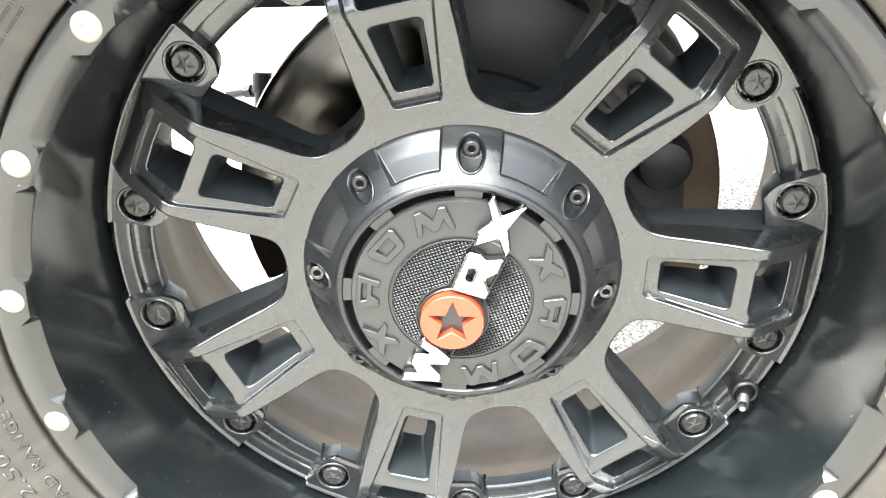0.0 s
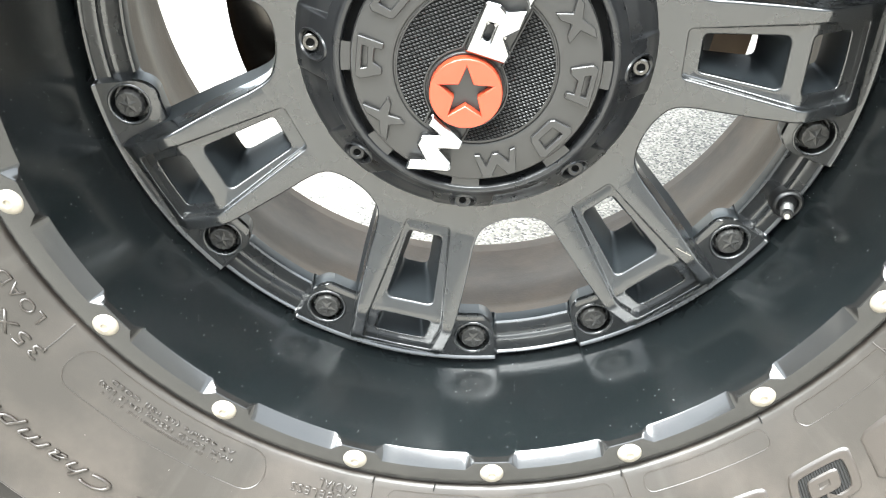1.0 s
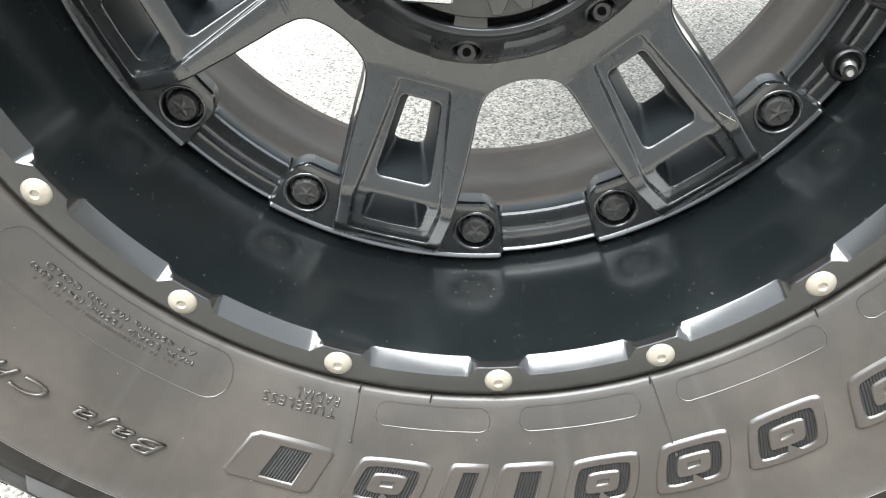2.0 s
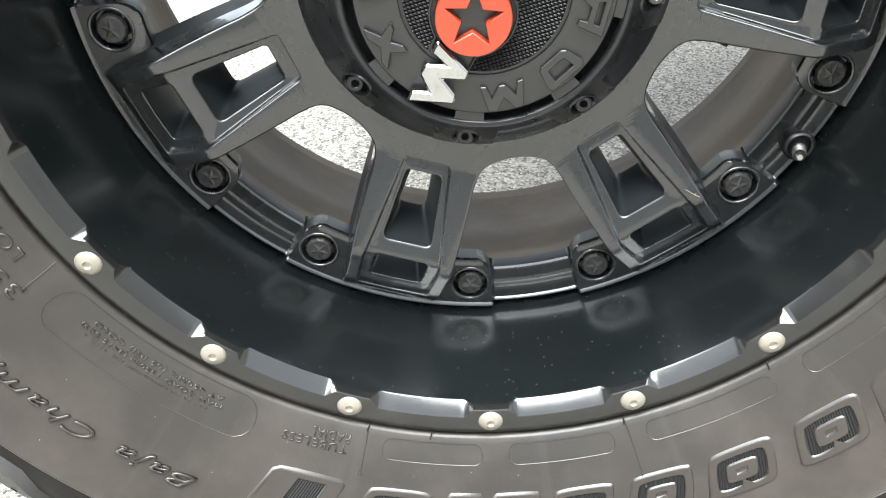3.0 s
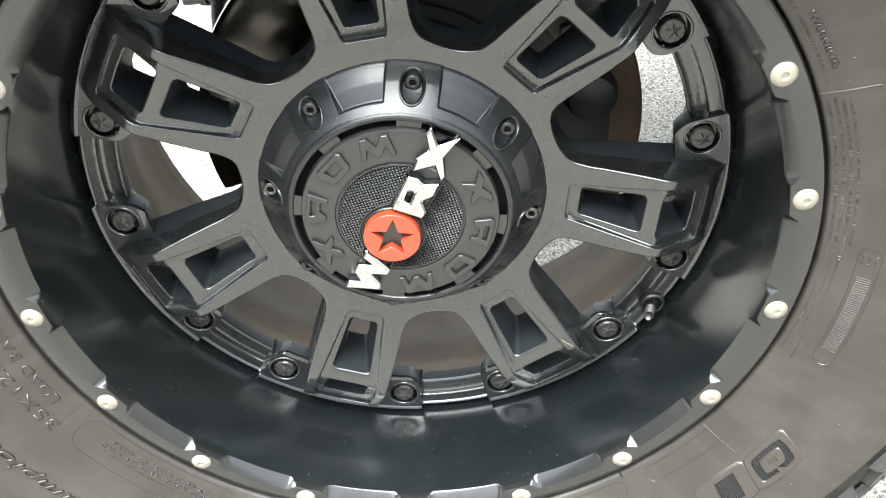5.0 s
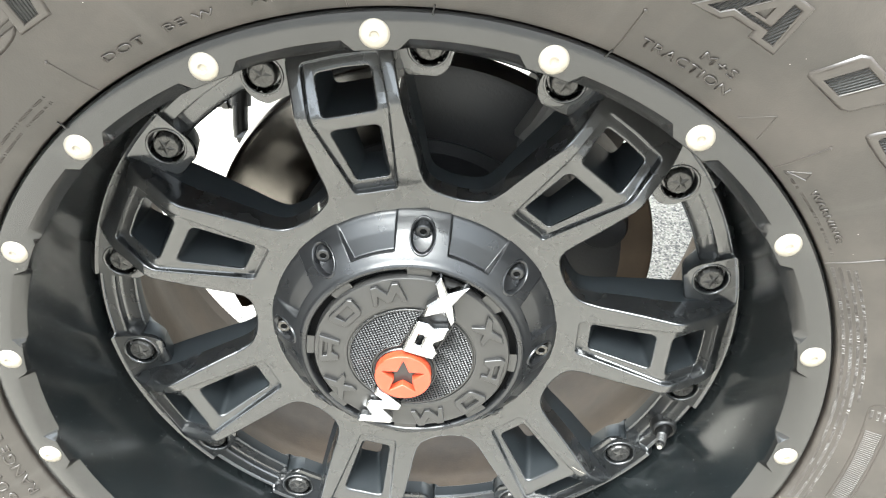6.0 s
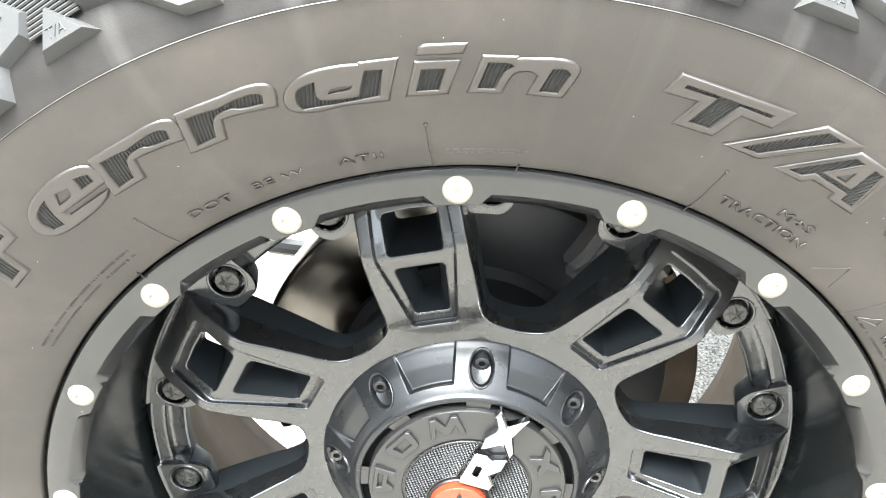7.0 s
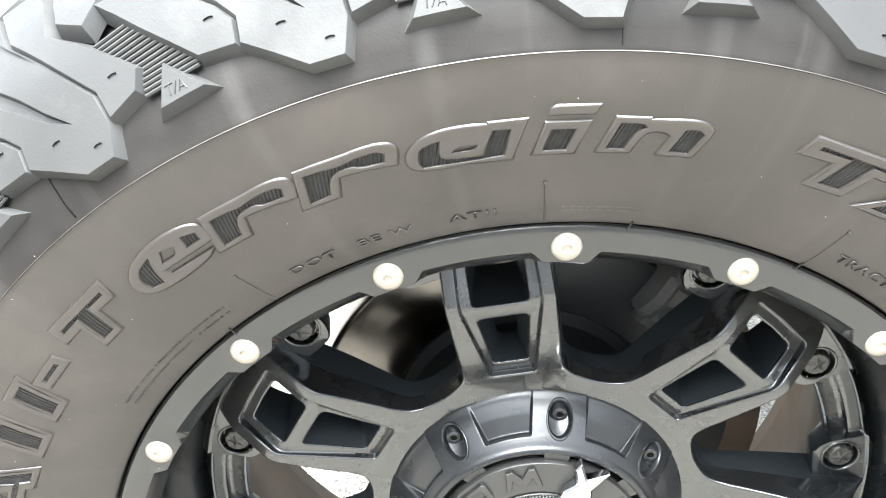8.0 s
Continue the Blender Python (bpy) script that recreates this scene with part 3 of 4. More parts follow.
tab_me = mesh_of(grid([[polar(a, r, y) for r, y in ((0.0728, 0.0545), (0.0728, 0.0522), (0.0660, 0.0527), (0.0660, 0.055))] for a in np.linspace(-6.5, 6.5, 10)], False), "tab", DISC)
for k in range(8):
    part("tab", tab_me, None, cap, at=turn(LUG0 + 45 * k))
part("cap_face", lathe([(0.0676, 0.0570), (0.0676, 0.0512), (0.0668, 0.0500), (0.0655, 0.0496), (0.0560, 0.0488), (0.0480, 0.0482), (0.0455, 0.0480), (0.0445, 0.0484), (0.0440, 0.0492), (0.0, 0.0490)], 144), DISC, cap)

# lug bolts in their oval pockets: a bowl that is deeper at its lower end
bowl = [(1.12, -0.0010), (1.06, 0.0006), (1.0, 0.0008), (0.92, 0.0002), (0.86, -0.0020), (0.78, -0.0040), (0.4, -0.0048), (0.02, -0.0050)]
pocket_me = mesh_of(grid([[Vector((math.sin(t) * 0.0080 * k, 0, 0)) + SLOPE * (math.cos(t) * 0.0128 * k) + NORMAL * o for k, o in bowl]
                          for t in np.linspace(0, 2 * math.pi, 41)[:-1]]), "bolt_pocket", CAP, 50)
head = [(0.0, -0.0010), (0.0019, -0.0010), (0.0022, -0.0036), (0.0026, -0.0039), (0.0042, -0.0039), (0.0049, -0.0034), (0.0052, -0.0024), (0.0053, 0.006)]
lug_black = mesh_of(lathe(head, 24), "cap_bolt", CAP, 30)
lug_bright = mesh_of(lathe(head, 24), "cap_bolt", DULL, 30)
# near-black plug fills each socket in place of its inner shade
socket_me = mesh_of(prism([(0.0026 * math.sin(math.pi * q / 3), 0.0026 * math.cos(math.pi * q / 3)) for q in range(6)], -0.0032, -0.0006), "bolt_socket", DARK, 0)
for k in range(8):
    bright = k in (2, 6)
    at = POCKETS[k] @ Matrix.Translation(SLOPE * 0.0055 - NORMAL * 0.0034)
    part("bolt_pocket", pocket_me, None, cap, at=POCKETS[k])
    bolt = part("cap_bolt", lug_bright if bright else lug_black, None, cap, "bright socket bolt" if bright else "", at=at)
    part("bolt_socket", socket_me, None, bolt)

# woven inserts on both sides of the diagonal band
band = Vector((0.45, 0.893))                       # direction of the diagonal band (x, z)
across = Vector((band.y, -band.x))
star_at = Vector((-0.0055, -0.0115))


def insert_outline(side):
    pts = []
    lo, hi = 0.0118, 0.0425
    off = star_at.dot(across)
    centre_line = off
    a0 = math.acos(min(1, max(-1, (centre_line * side + lo) / hi)))
    for t in np.linspace(-a0, a0, 40):
        d = across * side * math.cos(t) * hi + band * math.sin(t) * hi
        pts.append(d)
    # cut round the badge
    for t in np.linspace(1, -1, 30)[1:-1]:
        p = across * side * (centre_line * side + lo) + band * (t * hi * math.sin(a0))
        q = p - star_at
        if q.length < 0.0225:
            along = q.dot(band)
            p = star_at + band * along + across * side * math.sqrt(max(0.0, 0.0225 ** 2 - along ** 2))
        pts.append(p)
    return [(p.x, p.y) for p in pts]


def inside(p, poly):
    c = False
    for (x0, z0), (x1, z1) in zip(poly, poly[1:] + poly[:1]):
        if (z0 > p[1]) != (z1 > p[1]) and p[0] < (x1 - x0) * (p[1] - z0) / (z1 - z0) + x0:
            c = not c
    return c


for side in (-1, 1):
    outline = insert_outline(side)
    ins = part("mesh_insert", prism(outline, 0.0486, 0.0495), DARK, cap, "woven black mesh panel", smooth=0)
    weave = bmesh.new()
    step = 0.0029
    n = int(0.045 / step) + 1
    for iu in range(-n, n + 1):
        for iv in range(-2 * n, 2 * n + 1):
            p = band * (iv * step * 0.50) + across * (iu * step + (step / 2 if iv % 2 else 0))
            if not inside(p, outline):
                continue
            e = [p + across * 0.00142 + band * 0.00036, p + band * 0.00092 - across * 0.0003, p - across * 0.00142 - band * 0.00036, p - band * 0.00092 + across * 0.0003]
            up = weave.verts.new((p.x, 0.0476, p.y))
            ring = [weave.verts.new((q.x, 0.0487, q.y)) for q in e]
            for k in range(4):
                weave.faces.new((ring[k], ring[(k + 1) % 4], up))
    wv = part("weave", weave, DISC, ins, smooth=0)
    tagged(wv, kind="stuff")
    part("insert_rim", tube([(x, 0.0482, z) for x, z in outline], 0.0006, 6, True), DISC, ins)

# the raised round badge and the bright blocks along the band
badge = part("round_badge", prism(circle(0.0195, 48, *star_at), 0.0400, 0.0490, [[(x + star_at.x, z + star_at.y) for x, z in star(5, 0.0155, 0.0066, 0.05)]], bevel=0.0004), RED, cap, "red round badge with a dark star", smooth=30)
part("badge_wall", lathe([(0.0212, 0.0495), (0.0212, 0.0468), (0.0206, 0.0460), (0.0198, 0.0462)], 60), DISC, cap, at=Matrix.Translation((star_at.x, 0, star_at.y)))
st = [(x + star_at.x, z + star_at.y) for x, z in star(5, 0.0153, 0.0064, 0.05)]
part("star", prism(st, 0.0455, 0.0485), DISC, badge, "dark grey five-pointed star", smooth=0)

blocks = {
    "zigzag": ([(-0.0236, -0.0232), (-0.0070, -0.0408), (-0.0088, -0.0450), (-0.0212, -0.0444), (-0.0138, -0.0540), (-0.0150, -0.0585), (-0.0402, -0.0568), (-0.0376, -0.0508),
                (-0.0284, -0.0514), (-0.0330, -0.0414), (-0.0303, -0.0360), (-0.0196, -0.0366), (-0.0268, -0.0298)], ()),
    "slotted": ([(-0.0060, 0.0115), (0.0152, 0.0040), (0.0178, 0.0092), (0.0148, 0.0182), (0.0228, 0.0222), (0.0264, 0.0318), (0.0160, 0.0312), (0.0125, 0.0354), (0.0050, 0.0376)],
                ([(0.0030, 0.0176), (0.0068, 0.0160), (0.0102, 0.0250), (0.0062, 0.0262)],)),
    "blade": ([(0.0206, 0.0744), (0.0250, 0.0606), (0.0396, 0.0664), (0.0290, 0.0520), (0.0304, 0.0384), (0.0270, 0.0324), (0.0228, 0.0456), (0.0082, 0.0408), (0.0112, 0.0508), (0.0190, 0.0568), (0.0168, 0.0684)], ()),
}
for key, (poly, holes) in blocks.items():
    part("bright_block", prism(poly, 0.0415, 0.0490, holes, bevel=0.0011), CHROME, cap, "polished chrome plain block", smooth=0)


def around(r_mid, a_mid):
    """Maps a flat shape (x clockwise, z outwards) onto the cap's rim."""
    def put(x, y, z):
        return polar(a_mid - math.degrees(x / r_mid), r_mid + z, y)
    return put


glyphs = [
    ([(-0.0135, 0.0070), (-0.0095, 0.0070), (-0.0065, 0.0), (-0.0020, 0.0070), (0.0020, 0.0070), (0.0065, 0.0), (0.0095, 0.0070), (0.0135, 0.0070), (0.0085, -0.0075), (0.0045, -0.0075), (0.0, 0.0), (-0.0045, -0.0075), (-0.0085, -0.0075)], ()),
    ([(-0.0110, 0.0050), (-0.0090, 0.0072), (0.0090, 0.0072), (0.0110, 0.0050), (0.0100, -0.0055), (0.0080, -0.0075), (-0.0080, -0.0075), (-0.0100, -0.0055)], ([(-0.0060, 0.0034), (0.0060, 0.0034), (0.0055, -0.0036), (-0.0055, -0.0036)],)),
    ([(-0.0110, 0.0072), (0.0090, 0.0072), (0.0110, 0.0045), (0.0095, -0.0075), (0.0055, -0.0075), (0.0020, -0.0030), (-0.0060, -0.0030), (-0.0062, -0.0075), (-0.0100, -0.0075)], ([(-0.0065, 0.0036), (0.0055, 0.0036), (0.0050, 0.0005), (-0.0062, 0.0005)],)),
    ([(-0.0115, 0.0072), (-0.0065, 0.0072), (0.0, 0.0030), (0.0065, 0.0072), (0.0115, 0.0072), (0.0050, 0.0), (0.0105, -0.0075), (0.0055, -0.0075), (0.0, -0.0032), (-0.0055, -0.0075), (-0.0105, -0.0075), (-0.0050, 0.0)], ()),
]
for a0 in (12.0, 195.0):
    for k, (poly, holes) in enumerate(glyphs):
        a = a0 + (0, 33.5, 68.5, 103.5)[k]
        up = -1 if k == 0 else 1
        part("relief_block", prism([(-x, up * z) for x, z in poly], 0.0466, 0.0495, [[(-x, up * z) for x, z in h] for h in holes], put=around(0.0577, a), bevel=0.0004), DISC, cap, smooth=0)

# ---------------------------------------------------------------- tyre
tyre = thing("tyre", "black all-terrain truck tyre with raised sidewall lettering, on the alloy wheel", "tyre", pose(0, 0, ZC))
SIDE = [(0.2560, 0.030), (0.2610, 0.020), (0.2646, 0.0110), (0.2648, 0.0022), (0.2651, -0.0002), (0.2660, -0.0012), (0.2690, -0.0030), (0.2760, -0.0075), (0.2850, -0.0120), (0.2940, -0.0163), (0.3060, -0.0220),
        (0.3180, -0.0270), (0.3300, -0.0311), (0.3420, -0.0340), (0.3520, -0.0353), (0.3558, -0.0356), (0.3570, -0.0361), (0.3580, -0.0361), (0.3592, -0.0353), (0.3660, -0.0335),
        (0.3750, -0.0285), (0.3850, -0.0215), (0.3950, -0.0125), (0.4050, -0.0020), (0.4140, 0.0100), (0.4220, 0.0280), (0.4280, 0.0500), (0.4320, 0.0900)]
MID = 0.125
profile = SIDE + [(r, 2 * MID - y) for r, y in SIDE[::-1]]
SR, SY = [r for r, _ in SIDE[4:]], [y for _, y in SIDE[4:]]


def skin(r):
    """Depth of the sidewall's surface at a radius."""
    return float(np.interp(r, SR, SY))


def flat(bm):
    """The tyre under its load: the shoulders bulge towards the foot, which rests flat on the ground."""
    for v in bm.verts:
        k = smoothstep((math.hypot(v.co.x, v.co.z) - 0.338) / 0.04) * smoothstep((-v.co.z - 0.14) / 0.16)
        v.co.y += math.copysign(0.0125, v.co.y - MID) * k
        v.co.z = max(v.co.z, 0.0006 - ZC)
    return bm


RIDGE = 16
part("sidewall", flat(lathe(SIDE[:RIDGE + 1], 420)), RUBBER, tyre, "smooth dusty brown-black sidewall", smooth=50)
part("mould_ridge", flat(lathe([(0.3570, -0.0352), (0.3572, -0.0362), (0.35745, -0.03645), (0.3577, -0.0362), (0.3580, -0.0350)], 420)), RUBBER, tyre, "thin moulded ridge round the sidewall", smooth=60)
part("carcass", flat(lathe(profile[RIDGE:], 420)), SHOULDER, tyre, "grey-black shoulder and casing", smooth=50)

# shoulder line of the tread: radius and depth along the outer surface of the blocks
BS = [0.0, 0.010, 0.022, 0.034, 0.046, 0.060, 0.078, 0.100, 0.130]
BR = [0.3660, 0.3745, 0.3850, 0.3955, 0.4060, 0.4175, 0.4300, 0.4405, 0.4460]
BY = [-0.0400, -0.0350, -0.0285, -0.0215, -0.0135, -0.0020, 0.0140, 0.0330, 0.0640]


def over(s, lift=0.0):
    """Point (radius, depth) a distance s up the shoulder, lifted inwards by -lift."""
    r, y = float(np.interp(s, BS, BR)), float(np.interp(s, BS, BY))
    k = min(1.0, max(0.0, s / 0.11))
    tilt = radians(28 + 60 * k)
    return r + lift * math.sin(tilt), y - lift * math.cos(tilt)


def block(poly, a, mirror=False, depth=0.0068, chamfer=0.0004, mat=TREAD, name="tread_block", parent=None, label="", hole=None):
    """A tread block: a shape (degrees clockwise, distance up the shoulder) on the tyre, with a slot in it or none."""
    def dense(lp):
        out = []
        for (d0, s0), (d1, s1) in zip(lp, lp[1:] + lp[:1]):
            n = max(1, int(abs(s1 - s0) / 0.008), int(abs(d1 - d0) / 1.5))
            out += [(d0 + (d1 - d0) * k / n, s0 + (s1 - s0) * k / n) for k in range(n)]
        return out

    def sunk(lp, grow):
        """The loop moved out by grow metres along its edges' normals."""
        p = [Vector((d * 0.0070, s)) for d, s in lp]
        area = sum(p[k].x * p[(k + 1) % len(p)].y - p[(k + 1) % len(p)].x * p[k].y for k in range(len(p)))
        sg = 1 if area > 0 else -1
        out = []
        for k in range(len(p)):
            e0, e1 = (p[k] - p[k - 1]).normalized(), (p[(k + 1) % len(p)] - p[k]).normalized()
            n0, n1 = Vector((e0.y, -e0.x)) * sg, Vector((e1.y, -e1.x)) * sg
            nn = (n0 + n1).normalized() if (n0 + n1).length > 0.2 else n0
            q = p[k] + nn * grow / max(0.5, nn.dot(n0))
            out.append((q.x / 0.0070, q.y))
        return out

    bm = bmesh.new()
    tops = []
    for lp, sgn in ((poly, 1), (hole, -1)) if hole else ((poly, 1),):
        lp = dense(lp)
        rings = []
        for lift, grow in ((-depth, 0.0030), (-0.0005, 0.0), (0.0, -chamfer)) if sgn > 0 else ((-0.0026, -0.0008), (-0.0005, 0.0), (0.0, 0.0003)):
            ring = []
            for d2, s2 in sunk(lp, grow):
                r, y = over(max(0, s2), lift)
                if s2 < 0:
                    r, y = r + s2 * 0.85, y - s2 * 0.1
                if mirror:
                    y = 2 * MID - y
                ring.append(bm.verts.new(polar(a - d2, r, y)))
            rings.append(ring)
        for lo, hi in zip(rings, rings[1:]):
            for k in range(len(lo)):
                j = (k + 1) % len(lo)
                bm.faces.new((lo[k], lo[j], hi[j], hi[k]))
        if sgn < 0:
            bm.faces.new(rings[0])                     # floor of the slot
        tops += [bm.edges.get((rings[-1][k], rings[-1][(k + 1) % len(lp)])) for k in range(len(lp))]
    bmesh.ops.triangle_fill(bm, edges=tops, use_beauty=True)
    return part(name, flat(bm), mat, parent or tyre, label, smooth=32)


PITCH = 360 / 22
LUG_L = [(-7.5, 0.0244), (-5.02, 0.0227), (-4.82, 0.0324), (-5.7, 0.0402), (-9.2, 0.0610), (-13.0, 0.0655), (-10.4, 0.0450)]
LUG_M = [(-4.8, 0.0225), (-1.1, 0.0050), (1.2, 0.0050), (1.85, 0.0192), (1.65, 0.0312), (-3.2, 0.0750), (-3.9, 0.1000), (-8.8, 0.1050), (-8.9, 0.0620), (-5.48, 0.0408), (-4.6, 0.0328)]
SLOT = [(-0.55, 0.0268), (-2.0, 0.0335), (-3.4, 0.0425), (-5.4, 0.0560), (-5.3, 0.0645), (-3.4, 0.0500), (-2.0, 0.0375)]
LUG_R = [(2.05, 0.0195), (4.35, 0.0238), (4.95, 0.0319), (1.95, 0.0530), (-0.2, 0.0660), (0.0, 0.0950), (-3.6, 0.1000), (-2.95, 0.0755), (1.85, 0.0318)]
MIDB = [(0.6, 0.0680), (2.4, 0.0590), (5.4, 0.0760), (5.0, 0.1040), (0.9, 0.1060)]
CROWN = [(-8.6, 0.1100), (-3.6, 0.1060), (0.4, 0.1120), (0.4, 0.1290), (-8.6, 0.1290)]
NIBS = ((-6.5, 0.036), (-2.4, 0.024), (3.0, 0.034), (0.2, 0.013))
for k in range(22):
    a = -178.2 + PITCH * k
    block(LUG_L, a)
    block(LUG_M, a, hole=SLOT)
    for lug in (LUG_R, MIDB, CROWN):
        block(lug, a)
    for lug in (LUG_M, LUG_R, MIDB, CROWN):
        block([(-d, s) for d, s in lug], a + PITCH / 2, mirror=True)
    triangle = block([(5.05 + 0.35, 0.0120), (8.75, 0.0130), (6.5, 0.0280)], a, depth=0.0060, chamfer=0.0004, name="triangle_block")
    mark = bmesh.new()                                 # fine raised strokes
    for stroke in ([(6.15, 0.0196), (6.75, 0.0196)], [(6.45, 0.0196), (6.40, 0.0152)], [(6.68, 0.0152), (7.00, 0.0196)],
                   [(7.02, 0.0152), (7.30, 0.0196), (7.52, 0.0152)], [(7.12, 0.0166), (7.44, 0.0166)]):
        tube([polar(a - d, *over(s, 0.0001)) for d, s in stroke], 0.00030, 4, bm=mark)
    part("embossed_letters", flat(mark), TREAD, triangle, smooth=0)
    ribs = bmesh.new()
    for i in range(15):
        s = 0.0215 + 0.0021 * i
        lo, hi = float(np.interp(s, [0.0215, 0.032, 0.053], [4.6, 5.0, 2.2])), float(np.interp(s, [0.0215, 0.0244, 0.053], [8.6, 8.7, 4.8]))
        pts = []
        for d, ds in ((lo, 0.0), (hi, 0.0015)):
            r, y = over(s + ds, -0.0034)
            pts.append(polar(a - d, r, y))
        tube(pts, 0.00088, 6, bm=ribs)
    tagged(part("groove_ribs", flat(ribs), TREAD, tyre, smooth=0), kind="stuff")
    nibs = bmesh.new()
    for d, s in NIBS:
        tube([polar(a - d - 0.12 * q, *over(s + 0.0004 * math.sin(q * 0.6), 0.0003)) for q in range(6)], 0.00032, 5, bm=nibs)
    tagged(part("moulding_hair", flat(nibs), DARK, tyre, smooth=0), kind="stuff")


# ---------------------------------------------------------------- lettering on the sidewall
def font_mesh(text, shear=0.0, offset=0.0, spacing=1.0):
    cu = bpy.data.curves.new("text", "FONT")
    cu.body, cu.shear, cu.resolution_u, cu.space_character = text, shear, 3, spacing
    cu.offset = offset
    ob = new("text", cu)
    me = bpy.data.meshes.new_from_object(ob.evaluated_get(bpy.context.evaluated_depsgraph_get()))
    bpy.data.objects.remove(ob)
    bpy.data.curves.remove(cu)
    return me


def lay(me, a0, a1, r0, r1, lift, box, thick=1.0):
    """Bends a flat text mesh onto the sidewall from a0 (its start) to a1, between the radii r0 and r1."""
    x0, x1, y0, y1 = box
    n = len(me.vertices)
    co = np.empty(n * 3)
    me.vertices.foreach_get("co", co)
    co = co.reshape(-1, 3)
    out = np.empty_like(co)
    for i, (x, y, z) in enumerate(co):
        f = (x - x0) / (x1 - x0)
        g = (y - y0) / (y1 - y0)
        r = r0 + (r1 - r0) * g
        p = polar(a0 + (a1 - a0) * f, r, skin(r) - lift - z * thick)
        out[i] = p
    me.vertices.foreach_set("co", out.ravel())
    me.update()
    return me


def extent(me):
    co = np.empty(len(me.vertices) * 3)
    me.vertices.foreach_get("co", co)
    co = co.reshape(-1, 3)
    return co[:, 0].min(), co[:, 0].max(), co[:, 1].min(), co[:, 1].max()


# outline of each letter and its hole, if any, in a unit box
GLYPHS = {}
GLYPHS["r"] = ([(0, 0), (0.43, 0), (0.44, 0.46), (0.58, 0.45), (1, 0.37), (1, 0.73), (0.93, 0.92), (0.8, 1), (0.62, 1), (0.46, 0.96), (0, 0.96)], (),
              ([(0.11, 0.12), (0.32, 0.14), (0.34, 0.61), (0.55, 0.66), (0.64, 0.55), (0.86, 0.53), (0.86, 0.71), (0.8, 0.8), (0.62, 0.80), (0.42, 0.72), (0.32, 0.75), (0.10, 0.78)],))
GLYPHS["n"] = ([(0, 0), (0.37, 0), (0.37, 0.50), (0.44, 0.60), (0.54, 0.60), (0.61, 0.52), (0.61, 0), (1, 0), (1, 0.7), (0.95, 0.88), (0.82, 1), (0.62, 1), (0.34, 0.93), (0.34, 0.98), (0, 0.98)], (),
              ([(0.09, 0.13), (0.27, 0.13), (0.27, 0.60), (0.35, 0.72), (0.30, 0.80), (0.09, 0.80)], [(0.72, 0.13), (0.91, 0.13), (0.91, 0.66), (0.84, 0.76), (0.72, 0.72)]))
GLYPHS["a"] = ([(0, 0.35), (0, 0.65), (0.1, 0.88), (0.28, 1), (0.55, 1), (0.66, 0.96), (0.66, 1), (1, 1), (1, 0), (0.66, 0), (0.60, 0.04), (0.5, 0), (0.26, 0), (0.08, 0.12)],
              [(0.42, 0.40), (0.61, 0.40), (0.63, 0.50), (0.44, 0.50)],
              ([(0.18, 0.15), (0.90, 0.15), (0.88, 0.77), (0.73, 0.79), (0.72, 0.54), (0.71, 0.21), (0.45, 0.22), (0.34, 0.29), (0.30, 0.42), (0.29, 0.73), (0.15, 0.66), (0.12, 0.55), (0.13, 0.30)],))
GLYPHS["e"] = ([(0, 0.35), (0, 0.65), (0.12, 0.88), (0.34, 1), (0.68, 1), (0.9, 0.88), (1, 0.62), (1, 0.37), (0.40, 0.37), (0.43, 0.27), (0.98, 0.25), (0.9, 0.09), (0.68, 0), (0.32, 0), (0.1, 0.12)],
              [(0.42, 0.53), (0.59, 0.52), (0.61, 0.68), (0.47, 0.74)],
              ([(0.11, 0.47), (0.16, 0.24), (0.30, 0.19), (0.29, 0.45), (0.33, 0.78), (0.16, 0.68)], [(0.72, 0.77), (0.87, 0.69), (0.88, 0.53), (0.72, 0.52)]))
GLYPHS["T"] = ([(0.31, 0), (0.71, 0), (0.71, 0.56), (1, 0.56), (1, 1), (0, 1), (0, 0.56), (0.31, 0.56)], (),
              ([(0.41, 0.14), (0.61, 0.14), (0.61, 0.74), (0.89, 0.74), (0.89, 0.81), (0.12, 0.81), (0.12, 0.74), (0.41, 0.74)],))
GLYPHS["A"] = ([(0, 0), (0.33, 0), (0.37, 0.14), (0.63, 0.14), (0.67, 0), (1, 0), (0.7, 1), (0.3, 1)], [(0.44, 0.42), (0.56, 0.42), (0.5, 0.66)],
              ([(0.11, 0.12), (0.25, 0.12), (0.30, 0.28), (0.70, 0.28), (0.75, 0.12), (0.89, 0.12), (0.66, 0.86), (0.56, 0.86), (0.67, 0.36), (0.33, 0.36), (0.44, 0.86), (0.34, 0.86)],))
GLYPHS["#"] = ([(0.1, 0), (0.9, 0), (1, 0.12), (1, 0.88), (0.9, 1), (0.1, 1), (0, 0.88), (0, 0.12)], [(0.42, 0.44), (0.58, 0.44), (0.58, 0.55), (0.42, 0.55)],
              ([(0.13, 0.25), (0.20, 0.16), (0.80, 0.16), (0.87, 0.25), (0.87, 0.75), (0.80, 0.84), (0.51, 0.84), (0.51, 0.70), (0.68, 0.70), (0.73, 0.64), (0.73, 0.36), (0.68, 0.30),
              (0.32, 0.30), (0.27, 0.36), (0.27, 0.64), (0.32, 0.70), (0.49, 0.70), (0.49, 0.84), (0.20, 0.84), (0.13, 0.75)],))
